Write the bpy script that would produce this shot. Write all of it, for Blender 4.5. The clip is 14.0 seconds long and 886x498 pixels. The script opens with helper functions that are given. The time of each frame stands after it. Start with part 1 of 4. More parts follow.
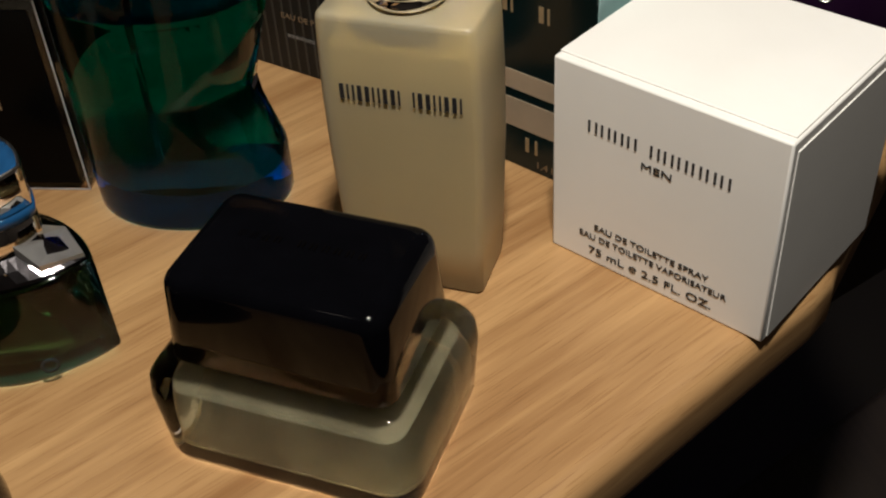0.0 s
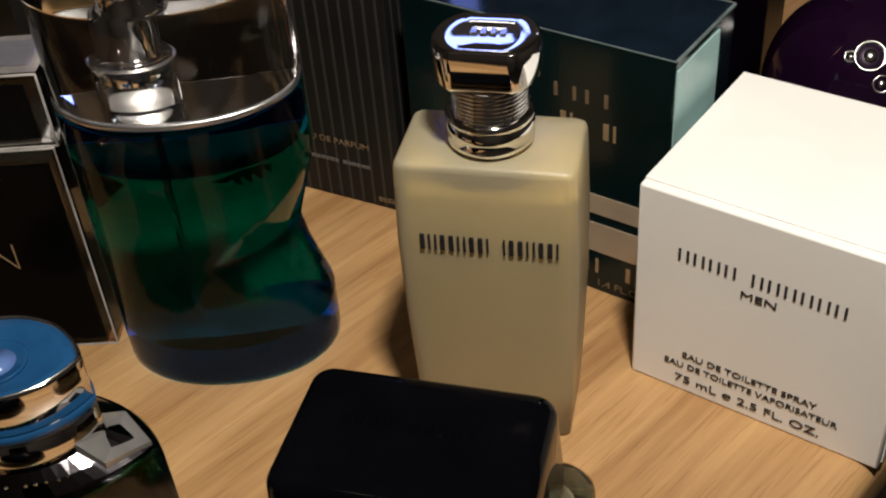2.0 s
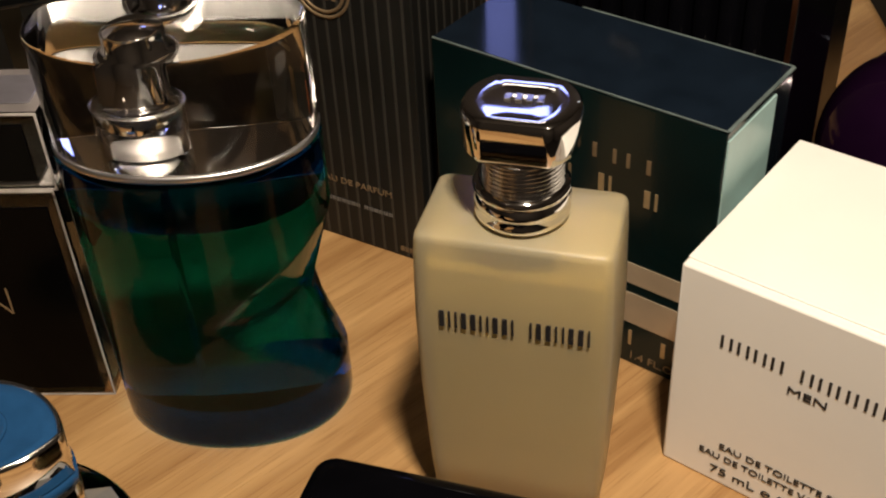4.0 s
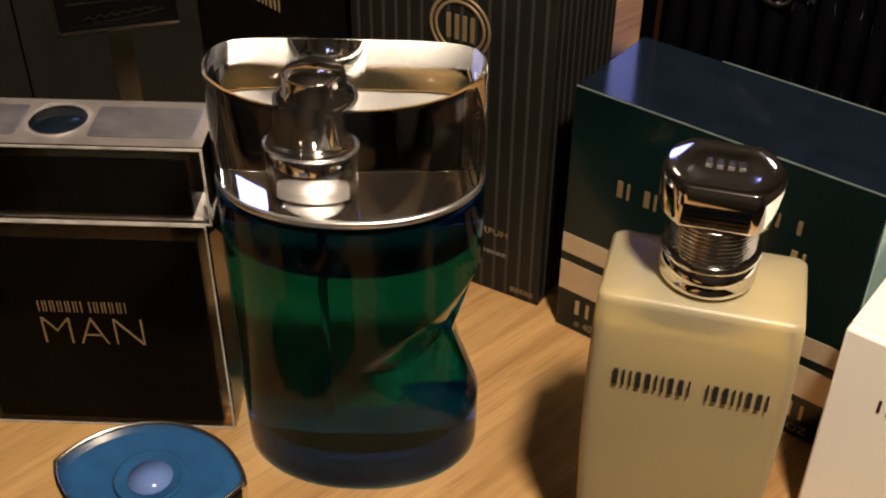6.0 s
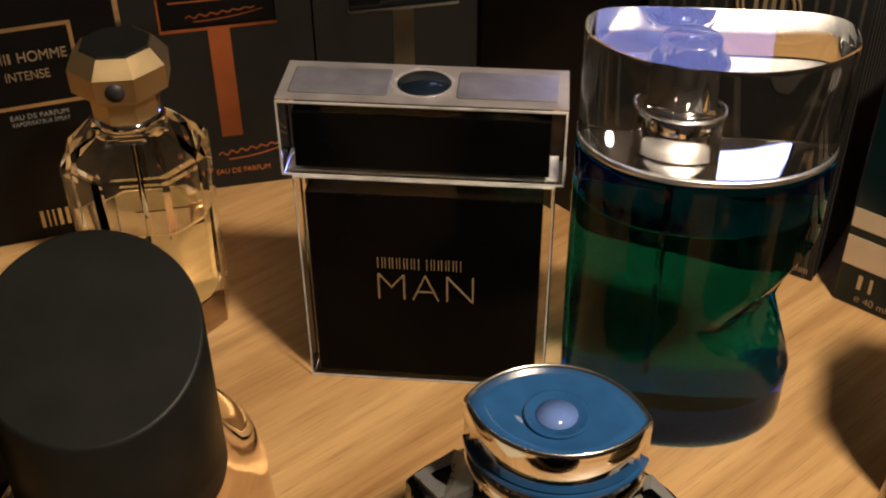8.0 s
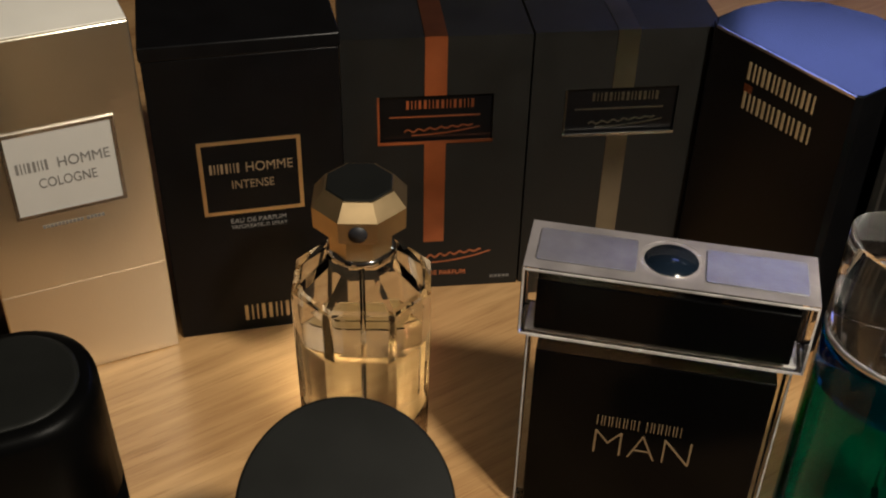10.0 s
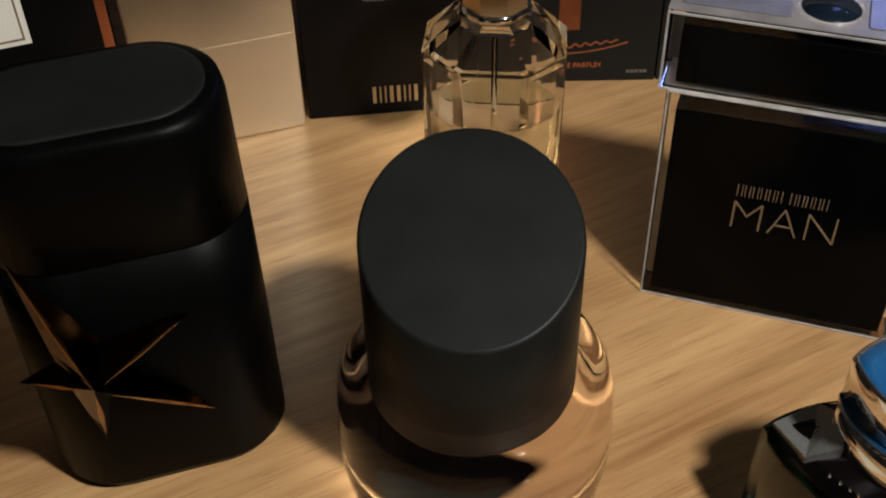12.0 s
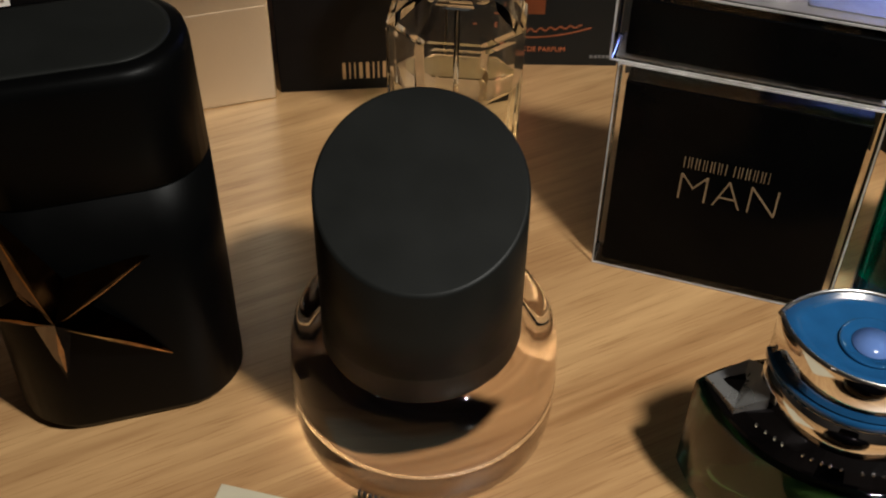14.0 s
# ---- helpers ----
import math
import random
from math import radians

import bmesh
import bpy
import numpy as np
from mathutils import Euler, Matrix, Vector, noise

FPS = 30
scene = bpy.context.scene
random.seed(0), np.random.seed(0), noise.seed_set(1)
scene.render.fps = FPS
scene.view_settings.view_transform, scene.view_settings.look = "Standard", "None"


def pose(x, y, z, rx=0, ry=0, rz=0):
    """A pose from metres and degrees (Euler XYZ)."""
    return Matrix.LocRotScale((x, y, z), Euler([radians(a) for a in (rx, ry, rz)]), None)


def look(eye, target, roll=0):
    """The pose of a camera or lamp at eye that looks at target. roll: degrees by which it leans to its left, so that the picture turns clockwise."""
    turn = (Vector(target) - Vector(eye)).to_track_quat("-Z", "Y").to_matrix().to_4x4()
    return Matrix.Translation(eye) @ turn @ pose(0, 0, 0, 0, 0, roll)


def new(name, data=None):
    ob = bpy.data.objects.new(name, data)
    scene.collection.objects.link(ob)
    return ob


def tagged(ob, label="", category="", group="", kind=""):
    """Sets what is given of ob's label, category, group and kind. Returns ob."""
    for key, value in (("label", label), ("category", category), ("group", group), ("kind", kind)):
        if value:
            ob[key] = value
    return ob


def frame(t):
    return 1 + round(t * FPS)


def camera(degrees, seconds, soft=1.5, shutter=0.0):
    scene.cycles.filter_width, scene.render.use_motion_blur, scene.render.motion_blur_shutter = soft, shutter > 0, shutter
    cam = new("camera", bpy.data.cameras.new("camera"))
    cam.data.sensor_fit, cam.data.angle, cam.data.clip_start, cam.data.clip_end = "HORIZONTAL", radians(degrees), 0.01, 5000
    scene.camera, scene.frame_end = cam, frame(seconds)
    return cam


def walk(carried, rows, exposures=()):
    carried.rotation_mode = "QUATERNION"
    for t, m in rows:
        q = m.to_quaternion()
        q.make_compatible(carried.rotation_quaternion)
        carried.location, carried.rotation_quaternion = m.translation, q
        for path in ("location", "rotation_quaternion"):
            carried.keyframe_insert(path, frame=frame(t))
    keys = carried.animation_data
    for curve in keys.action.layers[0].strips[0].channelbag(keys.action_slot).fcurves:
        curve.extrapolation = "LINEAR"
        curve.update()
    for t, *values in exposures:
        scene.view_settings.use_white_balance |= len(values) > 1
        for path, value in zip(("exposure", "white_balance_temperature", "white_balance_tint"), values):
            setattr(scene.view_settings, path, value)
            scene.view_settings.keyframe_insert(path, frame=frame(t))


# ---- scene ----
cam = camera(42.0, 14.0, soft=2.1)
PATH = [
    (0, (0.264, -0.346, 0.263), (0.062, 1.179, -1.015), -3.9),
    (0.5, (0.235, -0.351, 0.247), (0.161, 1.176, -1.042), -3.6),
    (1, (0.217, -0.346, 0.253), (0.159, 1.177, -1.042), -2.8),
    (1.5, (0.204, -0.336, 0.254), (0.14, 1.199, -1.027), -2.9),
    (2, (0.213, -0.305, 0.276), (0.149, 1.262, -0.966), -4.9),
    (2.2, (0.217, -0.292, 0.284), (0.164, 1.297, -0.93), -4.3),
    (4.3, (0.214, -0.272, 0.273), (0.069, 1.289, -0.968), -2.7),
    (4.5, (0.22, -0.272, 0.279), (-0.004, 1.271, -0.973), -3.2),
    (5, (0.203, -0.276, 0.274), (-0.118, 1.296, -0.92), -2.6),
    (5.5, (0.168, -0.274, 0.288), (0.01, 1.323, -0.906), -1.9),
    (6, (0.16, -0.267, 0.283), (0.104, 1.32, -0.934), 0.4),
    (6.5, (0.146, -0.272, 0.28), (0.087, 1.328, -0.919), 0.7),
    (7, (0.14, -0.277, 0.288), (0.039, 1.314, -0.92), -0.2),
    (7.5, (0.113, -0.288, 0.292), (-0.014, 1.295, -0.925), 0.1),
    (8, (0.076, -0.294, 0.281), (-0.08, 1.296, -0.922), -0.5),
    (8.2, (0.075, -0.289, 0.283), (-0.079, 1.288, -0.937), -0.7),
    (10.3, (0.022, -0.271, 0.327), (-0.304, 1.28, -0.893), 1.2),
    (10.5, (0.022, -0.271, 0.322), (-0.318, 1.272, -0.904), 1.0),
    (11, (0.02, -0.266, 0.32), (-0.34, 1.258, -0.925), 1.4),
    (11.5, (0.013, -0.275, 0.306), (-0.401, 1.196, -0.984), 0.6),
    (12, (0.027, -0.288, 0.283), (-0.446, 1.101, -1.077), -1.5),
    (12.5, (0.038, -0.3, 0.27), (-0.388, 1.072, -1.123), 0.2),
    (13, (0.046, -0.303, 0.272), (-0.372, 1.08, -1.11), 1.1),
    (13.5, (0.042, -0.308, 0.277), (-0.398, 1.094, -1.08), 0.9),
    (14, (0.042, -0.305, 0.28), (-0.409, 1.106, -1.063), 0.9),
]
EXPOSURES = [(0, 0.1, 5700, 8), (2.2, 0.22, 5750, 9), (5, 0.33, 7000, 13), (7.5, 0.6, 6900, 13), (11, 0.42, 5650, 7), (12.5, 0.5, 5350, 7), (14, 0.43, 5450, 7)]
walk(cam, [(t, look(eye, target, roll)) for t, eye, target, roll in PATH], EXPOSURES)

# ---- light ----
world = bpy.data.worlds.new("room_dusk")
scene.world = world
world.use_nodes = True
world.node_tree.nodes["Background"].inputs[0].default_value = (0.30, 0.34, 0.5, 1)
world.node_tree.nodes["Background"].inputs[1].default_value = 0.003


def lamp(name, kind, energy, colour, m, size=0.1, size_y=None):
    data = bpy.data.lights.new(name, kind)
    data.energy, data.color = energy, colour
    if kind == "AREA":
        data.shape, data.size, data.size_y = "RECTANGLE", size, size_y or size
    else:
        data.shadow_soft_size = size
    ob = new(name, data)
    ob.matrix_world = m
    return ob


lamp("table_lamp_bulb", "POINT", 15.8, (1.0, 0.86, 0.67), pose(0.268, -0.232, 0.565), 0.025)
# Unseen weak point light added as warm ambient fill.
lamp("ambient_fill_point", "POINT", 0.4, (1.0, 0.8, 0.6), pose(-0.5, -0.7, 1.45), 0.05)
lamp("dusk_window_light", "AREA", 0.5, (0.30, 0.36, 1.0), look((0.275, 1.23, 0.725), (0.2, 0.0, 0.1)), 0.25, 0.19)
lamp("far_shelf_lamp", "POINT", 0.3, (1.0, 0.88, 0.72), pose(0.222, 1.15, 1.06), 0.045)
lamp("far_corner_lamp", "POINT", 0.3, (0.95, 0.97, 1.0), pose(0.70, 1.12, 0.77), 0.045)


# ---- materials ----
def nodes_of(name):
    m = bpy.data.materials.new(name)
    m.use_nodes = True
    return m, m.node_tree.nodes, m.node_tree.links, m.node_tree.nodes["Principled BSDF"]


def plain(name, colour, rough=0.5, metal=0.0, vary=0.12, scale=60.0, bump=0.05, grain=900.0, coat=0.0, trans=0.0, ior=1.45, spec=0.5):
    """A surface with broad tone changes and a fine grain in its gloss and relief."""
    m, n, l, p = nodes_of(name)
    p.inputs["Metallic"].default_value = metal
    p.inputs["Coat Weight"].default_value = coat
    p.inputs["Specular IOR Level"].default_value = spec
    p.inputs["Transmission Weight"].default_value = trans
    p.inputs["IOR"].default_value = ior
    co = n.new("ShaderNodeTexCoord")
    a = n.new("ShaderNodeTexNoise")
    a.inputs["Scale"].default_value, a.inputs["Detail"].default_value = scale, 4
    l.new(co.outputs["Object"], a.inputs["Vector"])
    ramp = n.new("ShaderNodeValToRGB")
    lo, hi = 1 - vary, 1 + vary
    ramp.color_ramp.elements[0].position, ramp.color_ramp.elements[1].position = 0.3, 0.7
    ramp.color_ramp.elements[0].color = [min(1, c * lo) for c in colour] + [1]
    ramp.color_ramp.elements[1].color = [min(1, c * hi) for c in colour] + [1]
    l.new(a.outputs["Fac"], ramp.inputs["Fac"])
    l.new(ramp.outputs["Color"], p.inputs["Base Color"])
    b = n.new("ShaderNodeTexNoise")
    b.inputs["Scale"].default_value, b.inputs["Detail"].default_value = grain, 3
    l.new(co.outputs["Object"], b.inputs["Vector"])
    span = n.new("ShaderNodeMapRange")
    span.inputs["To Min"].default_value, span.inputs["To Max"].default_value = rough * 0.8, min(1, rough * 1.25)
    l.new(a.outputs["Fac"], span.inputs["Value"])
    l.new(span.outputs["Result"], p.inputs["Roughness"])
    if bump:
        r = n.new("ShaderNodeBump")
        r.inputs["Strength"].default_value, r.inputs["Distance"].default_value = bump, 0.0004
        l.new(b.outputs["Fac"], r.inputs["Height"])
        l.new(r.outputs["Normal"], p.inputs["Normal"])
    return m


GLASSES = set()


def glass(name, colour, rough=0.0, ior=1.45):
    """Clear or tinted glass with faint smears in its gloss; parts made of it let lamplight through."""
    m, n, l, p = nodes_of(name)
    p.inputs["Base Color"].default_value = (*colour, 1)
    p.inputs["Transmission Weight"].default_value = 1.0
    p.inputs["IOR"].default_value = ior
    co, a, span = n.new("ShaderNodeTexCoord"), n.new("ShaderNodeTexNoise"), n.new("ShaderNodeMapRange")
    a.inputs["Scale"].default_value, a.inputs["Detail"].default_value = 70, 5
    l.new(co.outputs["Object"], a.inputs["Vector"])
    span.inputs["To Min"].default_value, span.inputs["To Max"].default_value = rough, rough + 0.04
    l.new(a.outputs["Fac"], span.inputs["Value"])
    l.new(span.outputs["Result"], p.inputs["Roughness"])
    GLASSES.add(m)
    return m


def wood(name, dark, light, turn, rough=0.42):
    """Oiled wood whose grain runs along the given angle."""
    m, n, l, p = nodes_of(name)
    co, mp = n.new("ShaderNodeTexCoord"), n.new("ShaderNodeMapping")
    mp.inputs["Rotation"].default_value = (0, 0, radians(-turn))
    l.new(co.outputs["Object"], mp.inputs["Vector"])

    def layer(size, detail, twist=0.0):
        s, t = n.new("ShaderNodeMapping"), n.new("ShaderNodeTexNoise")
        s.inputs["Scale"].default_value = size
        t.inputs["Scale"].default_value, t.inputs["Detail"].default_value, t.inputs["Distortion"].default_value = 1, detail, twist
        l.new(mp.outputs["Vector"], s.inputs["Vector"])
        l.new(s.outputs["Vector"], t.inputs["Vector"])
        return t.outputs["Fac"]

    broad, fine, pores = layer((3, 28, 28), 4, 0.6), layer((14, 260, 260), 6, 0.2), layer((45, 1300, 1300), 2)
    mix = n.new("ShaderNodeMath")
    mix.operation = "MULTIPLY_ADD"
    mix.inputs[1].default_value = 0.33
    l.new(fine, mix.inputs[0])
    half = n.new("ShaderNodeMath")
    half.operation = "MULTIPLY"
    half.inputs[1].default_value = 0.69
    l.new(broad, half.inputs[0])
    l.new(half.outputs[0], mix.inputs[2])
    ramp = n.new("ShaderNodeValToRGB")
    e = ramp.color_ramp.elements
    e[0].position, e[1].position = 0.36, 0.68
    e[0].color, e[1].color = (*dark, 1), (*light, 1)
    l.new(mix.outputs[0], ramp.inputs["Fac"])
    dot = n.new("ShaderNodeValToRGB")
    dot.color_ramp.elements[0].position, dot.color_ramp.elements[1].position = 0.34, 0.44
    dot.color_ramp.elements[0].color = (0.72, 0.66, 0.6, 1)
    l.new(pores, dot.inputs["Fac"])
    times = n.new("ShaderNodeMix")
    times.data_type, times.blend_type = "RGBA", "MULTIPLY"
    times.inputs["Factor"].default_value = 0.7
    l.new(ramp.outputs["Color"], times.inputs[6])
    l.new(dot.outputs["Color"], times.inputs[7])
    l.new(times.outputs[2], p.inputs["Base Color"])
    span = n.new("ShaderNodeMapRange")
    span.inputs["To Min"].default_value, span.inputs["To Max"].default_value = rough + 0.1, rough - 0.06
    l.new(fine, span.inputs["Value"])
    l.new(span.outputs["Result"], p.inputs["Roughness"])
    r = n.new("ShaderNodeBump")
    r.inputs["Strength"].default_value, r.inputs["Distance"].default_value = 0.15, 0.0004
    l.new(mix.outputs[0], r.inputs["Height"])
    l.new(r.outputs["Normal"], p.inputs["Normal"])
    return m


OAK = wood("oiled_oak", (0.25, 0.125, 0.045), (0.55, 0.340, 0.150), 45, 0.36)
DARK_WOOD = wood("dark_stained_wood", (0.007, 0.004, 0.0025), (0.022, 0.012, 0.006), 70, 0.65)
WALL = plain("warm_wall_paint", (0.085, 0.070, 0.058), 0.85, vary=0.05, scale=3, bump=0.2, grain=120)
FLOOR = plain("brown_carpet", (0.022, 0.017, 0.014), 0.95, scale=20, bump=0.5, grain=300)
CLEAR = glass("clear_glass", (0.97, 0.97, 0.96))
THIN_CLEAR = glass("light_clear_glass", (0.96, 0.965, 0.96), 0.0, 1.26)
MID_CLEAR = glass("heavy_clear_glass", (0.965, 0.965, 0.955), 0.0, 1.36)
LEMON_SCENT = plain("lemon_scent", (0.70, 0.63, 0.40), 0.015, vary=0.3, scale=55, bump=0.0, trans=0.86, ior=1.12)
ACRYLIC = glass("clear_acrylic", (0.98, 0.98, 0.98), 0.0, 1.34)
HAZY = plain("scuffed_acrylic", (0.13, 0.125, 0.145), 0.3, vary=0.25, scale=150, bump=0.1, trans=0.3)
FROST = plain("frosted_glass", (0.76, 0.68, 0.47), 0.32, vary=0.05, scale=25, bump=0.2, grain=2500, trans=0.68)
HONEY = plain("pale_yellow_scent", (0.70, 0.54, 0.19), 0.4, vary=0.05, bump=0, trans=0.25, ior=1.2)
GREEN_GLASS = glass("blue_green_glass", (0.008, 0.24, 0.80), 0.0, 1.24)
BLUE_FOOT = glass("deep_blue_glass", (0.05, 0.34, 1.0), 0.0, 1.05)
BLUE_SPACE = glass("blue_air_space", (0.05, 0.22, 0.62), 0.0, 0.94)
GREEN_SCENT = glass("green_scent", (0.12, 0.46, 0.14), 0.0, 1.03)
SPACE = glass("clear_space_in_glass", (0.985, 0.98, 0.97), 0.0, 0.80)
ROSE_SPACE = glass("rosy_scent", (0.93, 0.86, 0.82), 0.0, 0.84)
PALE_SCENT = glass("pale_gold_scent", (0.90, 0.92, 0.82), 0.0, 1.08)
TEAL_GLASS = glass("dark_teal_glass", (0.12, 0.46, 0.60))
OLIVE_SCENT = glass("olive_scent", (0.80, 0.66, 0.26), 0.05, 1.06)
PURPLE = plain("purple_metallic_glass", (0.013, 0.003, 0.018), 0.12, 0.4, coat=0.8, bump=0.0)
AMBER = plain("smoky_amber_crystal", (0.055, 0.026, 0.008), 0.06, 1.0, vary=0.7, scale=110, bump=0.0)
# Lighter amber that paints the golden highlights of the dark star.
AMBER_GLINT = plain("painted_amber_glint", (0.34, 0.19, 0.07), 0.16, 1.0, vary=0.5, scale=160, bump=0.0)
CHROME = plain("polished_chrome", (0.82, 0.80, 0.78), 0.07, 1.0, vary=0.05, bump=0.0)
SILVER = plain("brushed_silver", (0.66, 0.64, 0.62), 0.24, 1.0, vary=0.08, bump=0.05)
GOLD = plain("satin_gold", (0.66, 0.48, 0.26), 0.38, 1.0, vary=0.1, bump=0.05)
COPPER = plain("copper_foil", (0.72, 0.28, 0.14), 0.32, 1.0, vary=0.12, bump=0.05)
DARK_CHROME = plain("black_chrome", (0.16, 0.15, 0.16), 0.12, 1.0, vary=0.2, bump=0.05)
BLACK_GLOSS = plain("black_lacquer", (0.0015, 0.0015, 0.0022), 0.08, vary=0.2, bump=0.01, spec=0.12)
BLACK_CARD = plain("black_card", (0.0026, 0.0026, 0.003), 0.32, vary=0.2, bump=0.12, spec=0.2)
BLACK_CORE = plain("deep_black_panel", (0.0015, 0.0015, 0.0016), 0.16, vary=0.2, bump=0.0, spec=0.06)
BLACK_MATT = plain("soft_black_rubber", (0.0078, 0.0081, 0.0074), 0.42, vary=0.12, bump=0.12, grain=3000, spec=0.12)
BLACK_SATIN = plain("satin_black_coating", (0.0012, 0.0012, 0.0012), 0.36, vary=0.15, bump=0.08, grain=2500, spec=0.05)
TOP_RIM = plain("milky_acrylic", (0.22, 0.20, 0.20), 0.22, vary=0.2, scale=90, bump=0.0, trans=0.3)
# Pale colour that stands in for highlights on the clear acrylic edges.
EDGE_SHINE = plain("painted_edge_shine", (0.62, 0.59, 0.57), 0.16, vary=0.3, scale=120, bump=0.0, trans=0.45)
SHOULDER_METAL = plain("pale_satin_metal", (0.48, 0.47, 0.46), 0.28, 0.82, vary=0.15, scale=90, bump=0.03)
GAP_METAL = plain("satin_silver_plate", (0.80, 0.79, 0.80), 0.34, 1.0, vary=0.12, scale=90, bump=0.03)
PLATE = plain("grey_white_name_plate", (0.42, 0.40, 0.37), 0.5, vary=0.03, bump=0.1)
DIM_SILVER = plain("dull_silver_foil", (0.20, 0.19, 0.15), 0.30, 1.0, vary=0.3, scale=25, bump=0.05)
CHARCOAL = plain("charcoal_card", (0.0060, 0.0060, 0.0054), 0.5, vary=0.12, bump=0.2, grain=1800, spec=0.35)
STRIPE_DARK = plain("dark_grey_card", (0.009, 0.009, 0.0085), 0.42, vary=0.15, bump=0.15, spec=0.3)
STRIPE_LIGHT = plain("grey_pinstripe_ink", (0.030, 0.029, 0.026), 0.4, vary=0.1, bump=0.05)
WHITE_CARD = plain("white_card", (0.80, 0.78, 0.75), 0.55, vary=0.02, scale=30, bump=0.12)
IVORY_CARD = plain("ivory_card", (0.72, 0.69, 0.62), 0.5, vary=0.03, bump=0.1)
CHAMPAGNE = plain("champagne_foil_card", (0.76, 0.70, 0.57), 0.30, 1.0, vary=0.06, scale=14, bump=0.12)
TEAL_CARD = plain("teal_gloss_card", (0.0025, 0.0100, 0.0105), 0.16, vary=0.4, scale=14, bump=0.02, coat=0.1, spec=0.35)
NAVY_CARD = plain("navy_gloss_card", (0.005, 0.009, 0.016), 0.14, vary=0.2, bump=0.02, coat=0.0, spec=0.3)
SAND_FOIL = plain("sand_foil_band", (0.58, 0.47, 0.34), 0.35, 0.5, vary=0.1, bump=0.05)
WORN_EDGE = plain("worn_card_edge", (0.10, 0.13, 0.13), 0.5, vary=0.3, scale=120, bump=0.05)
AQUA_CARD = plain("pale_aqua_card", (0.35, 0.52, 0.52), 0.3, vary=0.1, bump=0.02)
BLUE_PLASTIC = plain("clear_blue_plastic", (0.018, 0.080, 0.21), 0.05, vary=0.12, scale=150, bump=0.0, trans=0.25)
PALE_BLUE = plain("pale_blue_disc", (0.09, 0.15, 0.36), 0.16, vary=0.08, bump=0.0)
INK = plain("black_ink", (0.015, 0.015, 0.018), 0.5, vary=0.1, bump=0)
GOLD_INK = plain("gold_ink", (0.50, 0.38, 0.22), 0.4, 0.6, vary=0.15, bump=0)
BRONZE_INK = plain("faded_bronze_ink", (0.24, 0.17, 0.10), 0.45, 0.4, vary=0.25, bump=0)
GREY_INK = plain("grey_ink", (0.16, 0.15, 0.14), 0.5, vary=0.1, bump=0)
PAPER = plain("cream_paper", (0.43, 0.38, 0.27), 0.8, vary=0.04, bump=0.2)


# ---- shape helpers ----
def part(name, bm, material, parent, label=""):
    """One mesh from a bmesh, under a thing or under a part."""
    bmesh.ops.recalc_face_normals(bm, faces=bm.faces)
    me = bpy.data.meshes.new(name)
    bm.to_mesh(me)
    bm.free()
    me.materials.append(material)
    ob = new(name, me)
    ob.parent = parent
    if material in GLASSES:
        ob.visible_shadow = False
    if name in ("name_mark", "print", "scribble", "studs"):
        ob["kind"] = "stuff"
    return tagged(ob, label)


def thing(name, m, label, category, group=""):
    ob = new(name)
    ob.empty_display_size = 0.02
    ob.matrix_world = m
    return tagged(ob, label, category, group)


def rounded(w, d, r, n=6, cx=0.0, cy=0.0):
    """Outline of a rectangle w by d with rounded corners, round (cx, cy)."""
    pts = []
    for sx, sy, a in ((1, 1, 0), (-1, 1, 90), (-1, -1, 180), (1, -1, 270)):
        for i in range(n + 1):
            t = radians(a + 90 * i / n)
            pts.append((cx + sx * (w / 2 - r) + r * math.cos(t), cy + sy * (d / 2 - r) + r * math.sin(t)))
    return pts


def round_outline(r, n=48, cx=0.0, cy=0.0, turn=0.0):
    return [(cx + r * math.cos(radians(turn) + 2 * math.pi * i / n), cy + r * math.sin(radians(turn) + 2 * math.pi * i / n)) for i in range(n)]


def leaf_outline(w, d, n=24):
    """Two arcs that meet in a point at each end."""
    h = d / 2
    rad = (w * w / 4 + h * h) / (2 * h)
    a = math.asin(w / 2 / rad)
    pts = []
    for s in (-1, 1):
        for i in range(n):
            t = -a + 2 * a * i / n
            pts.append((s * -rad * math.sin(t), s * (rad * math.cos(t) - rad + h)))
    return pts


def sharp_ends(bm, half):
    """Flat faces next to the two points of a leaf shape."""
    for f in bm.faces:
        if abs(f.calc_center_median().x) > half:
            f.smooth = False
    return bm


def scaled(pts, sx, sy=None, cx=0.0, cy=0.0):
    sy = sx if sy is None else sy
    return [(cx + (x - cx) * sx, cy + (y - cy) * sy) for x, y in pts]


def loft(levels, smooth=True, caps=True, bm=None):
    """Skin over outlines of equal length: rows of (z or function of x and y, outline)."""
    bm = bm or bmesh.new()
    rings = []
    for z, pts in levels:
        rings.append([bm.verts.new((x, y, z(x, y) if callable(z) else z)) for x, y in pts])
    for a, b in zip(rings, rings[1:]):
        k = len(a)
        for i in range(k):
            f = bm.faces.new((a[i], a[(i + 1) % k], b[(i + 1) % k], b[i]))
            f.smooth = smooth
    if caps:
        bm.faces.new(rings[0][::-1])
        bm.faces.new(rings[-1])
    return bm


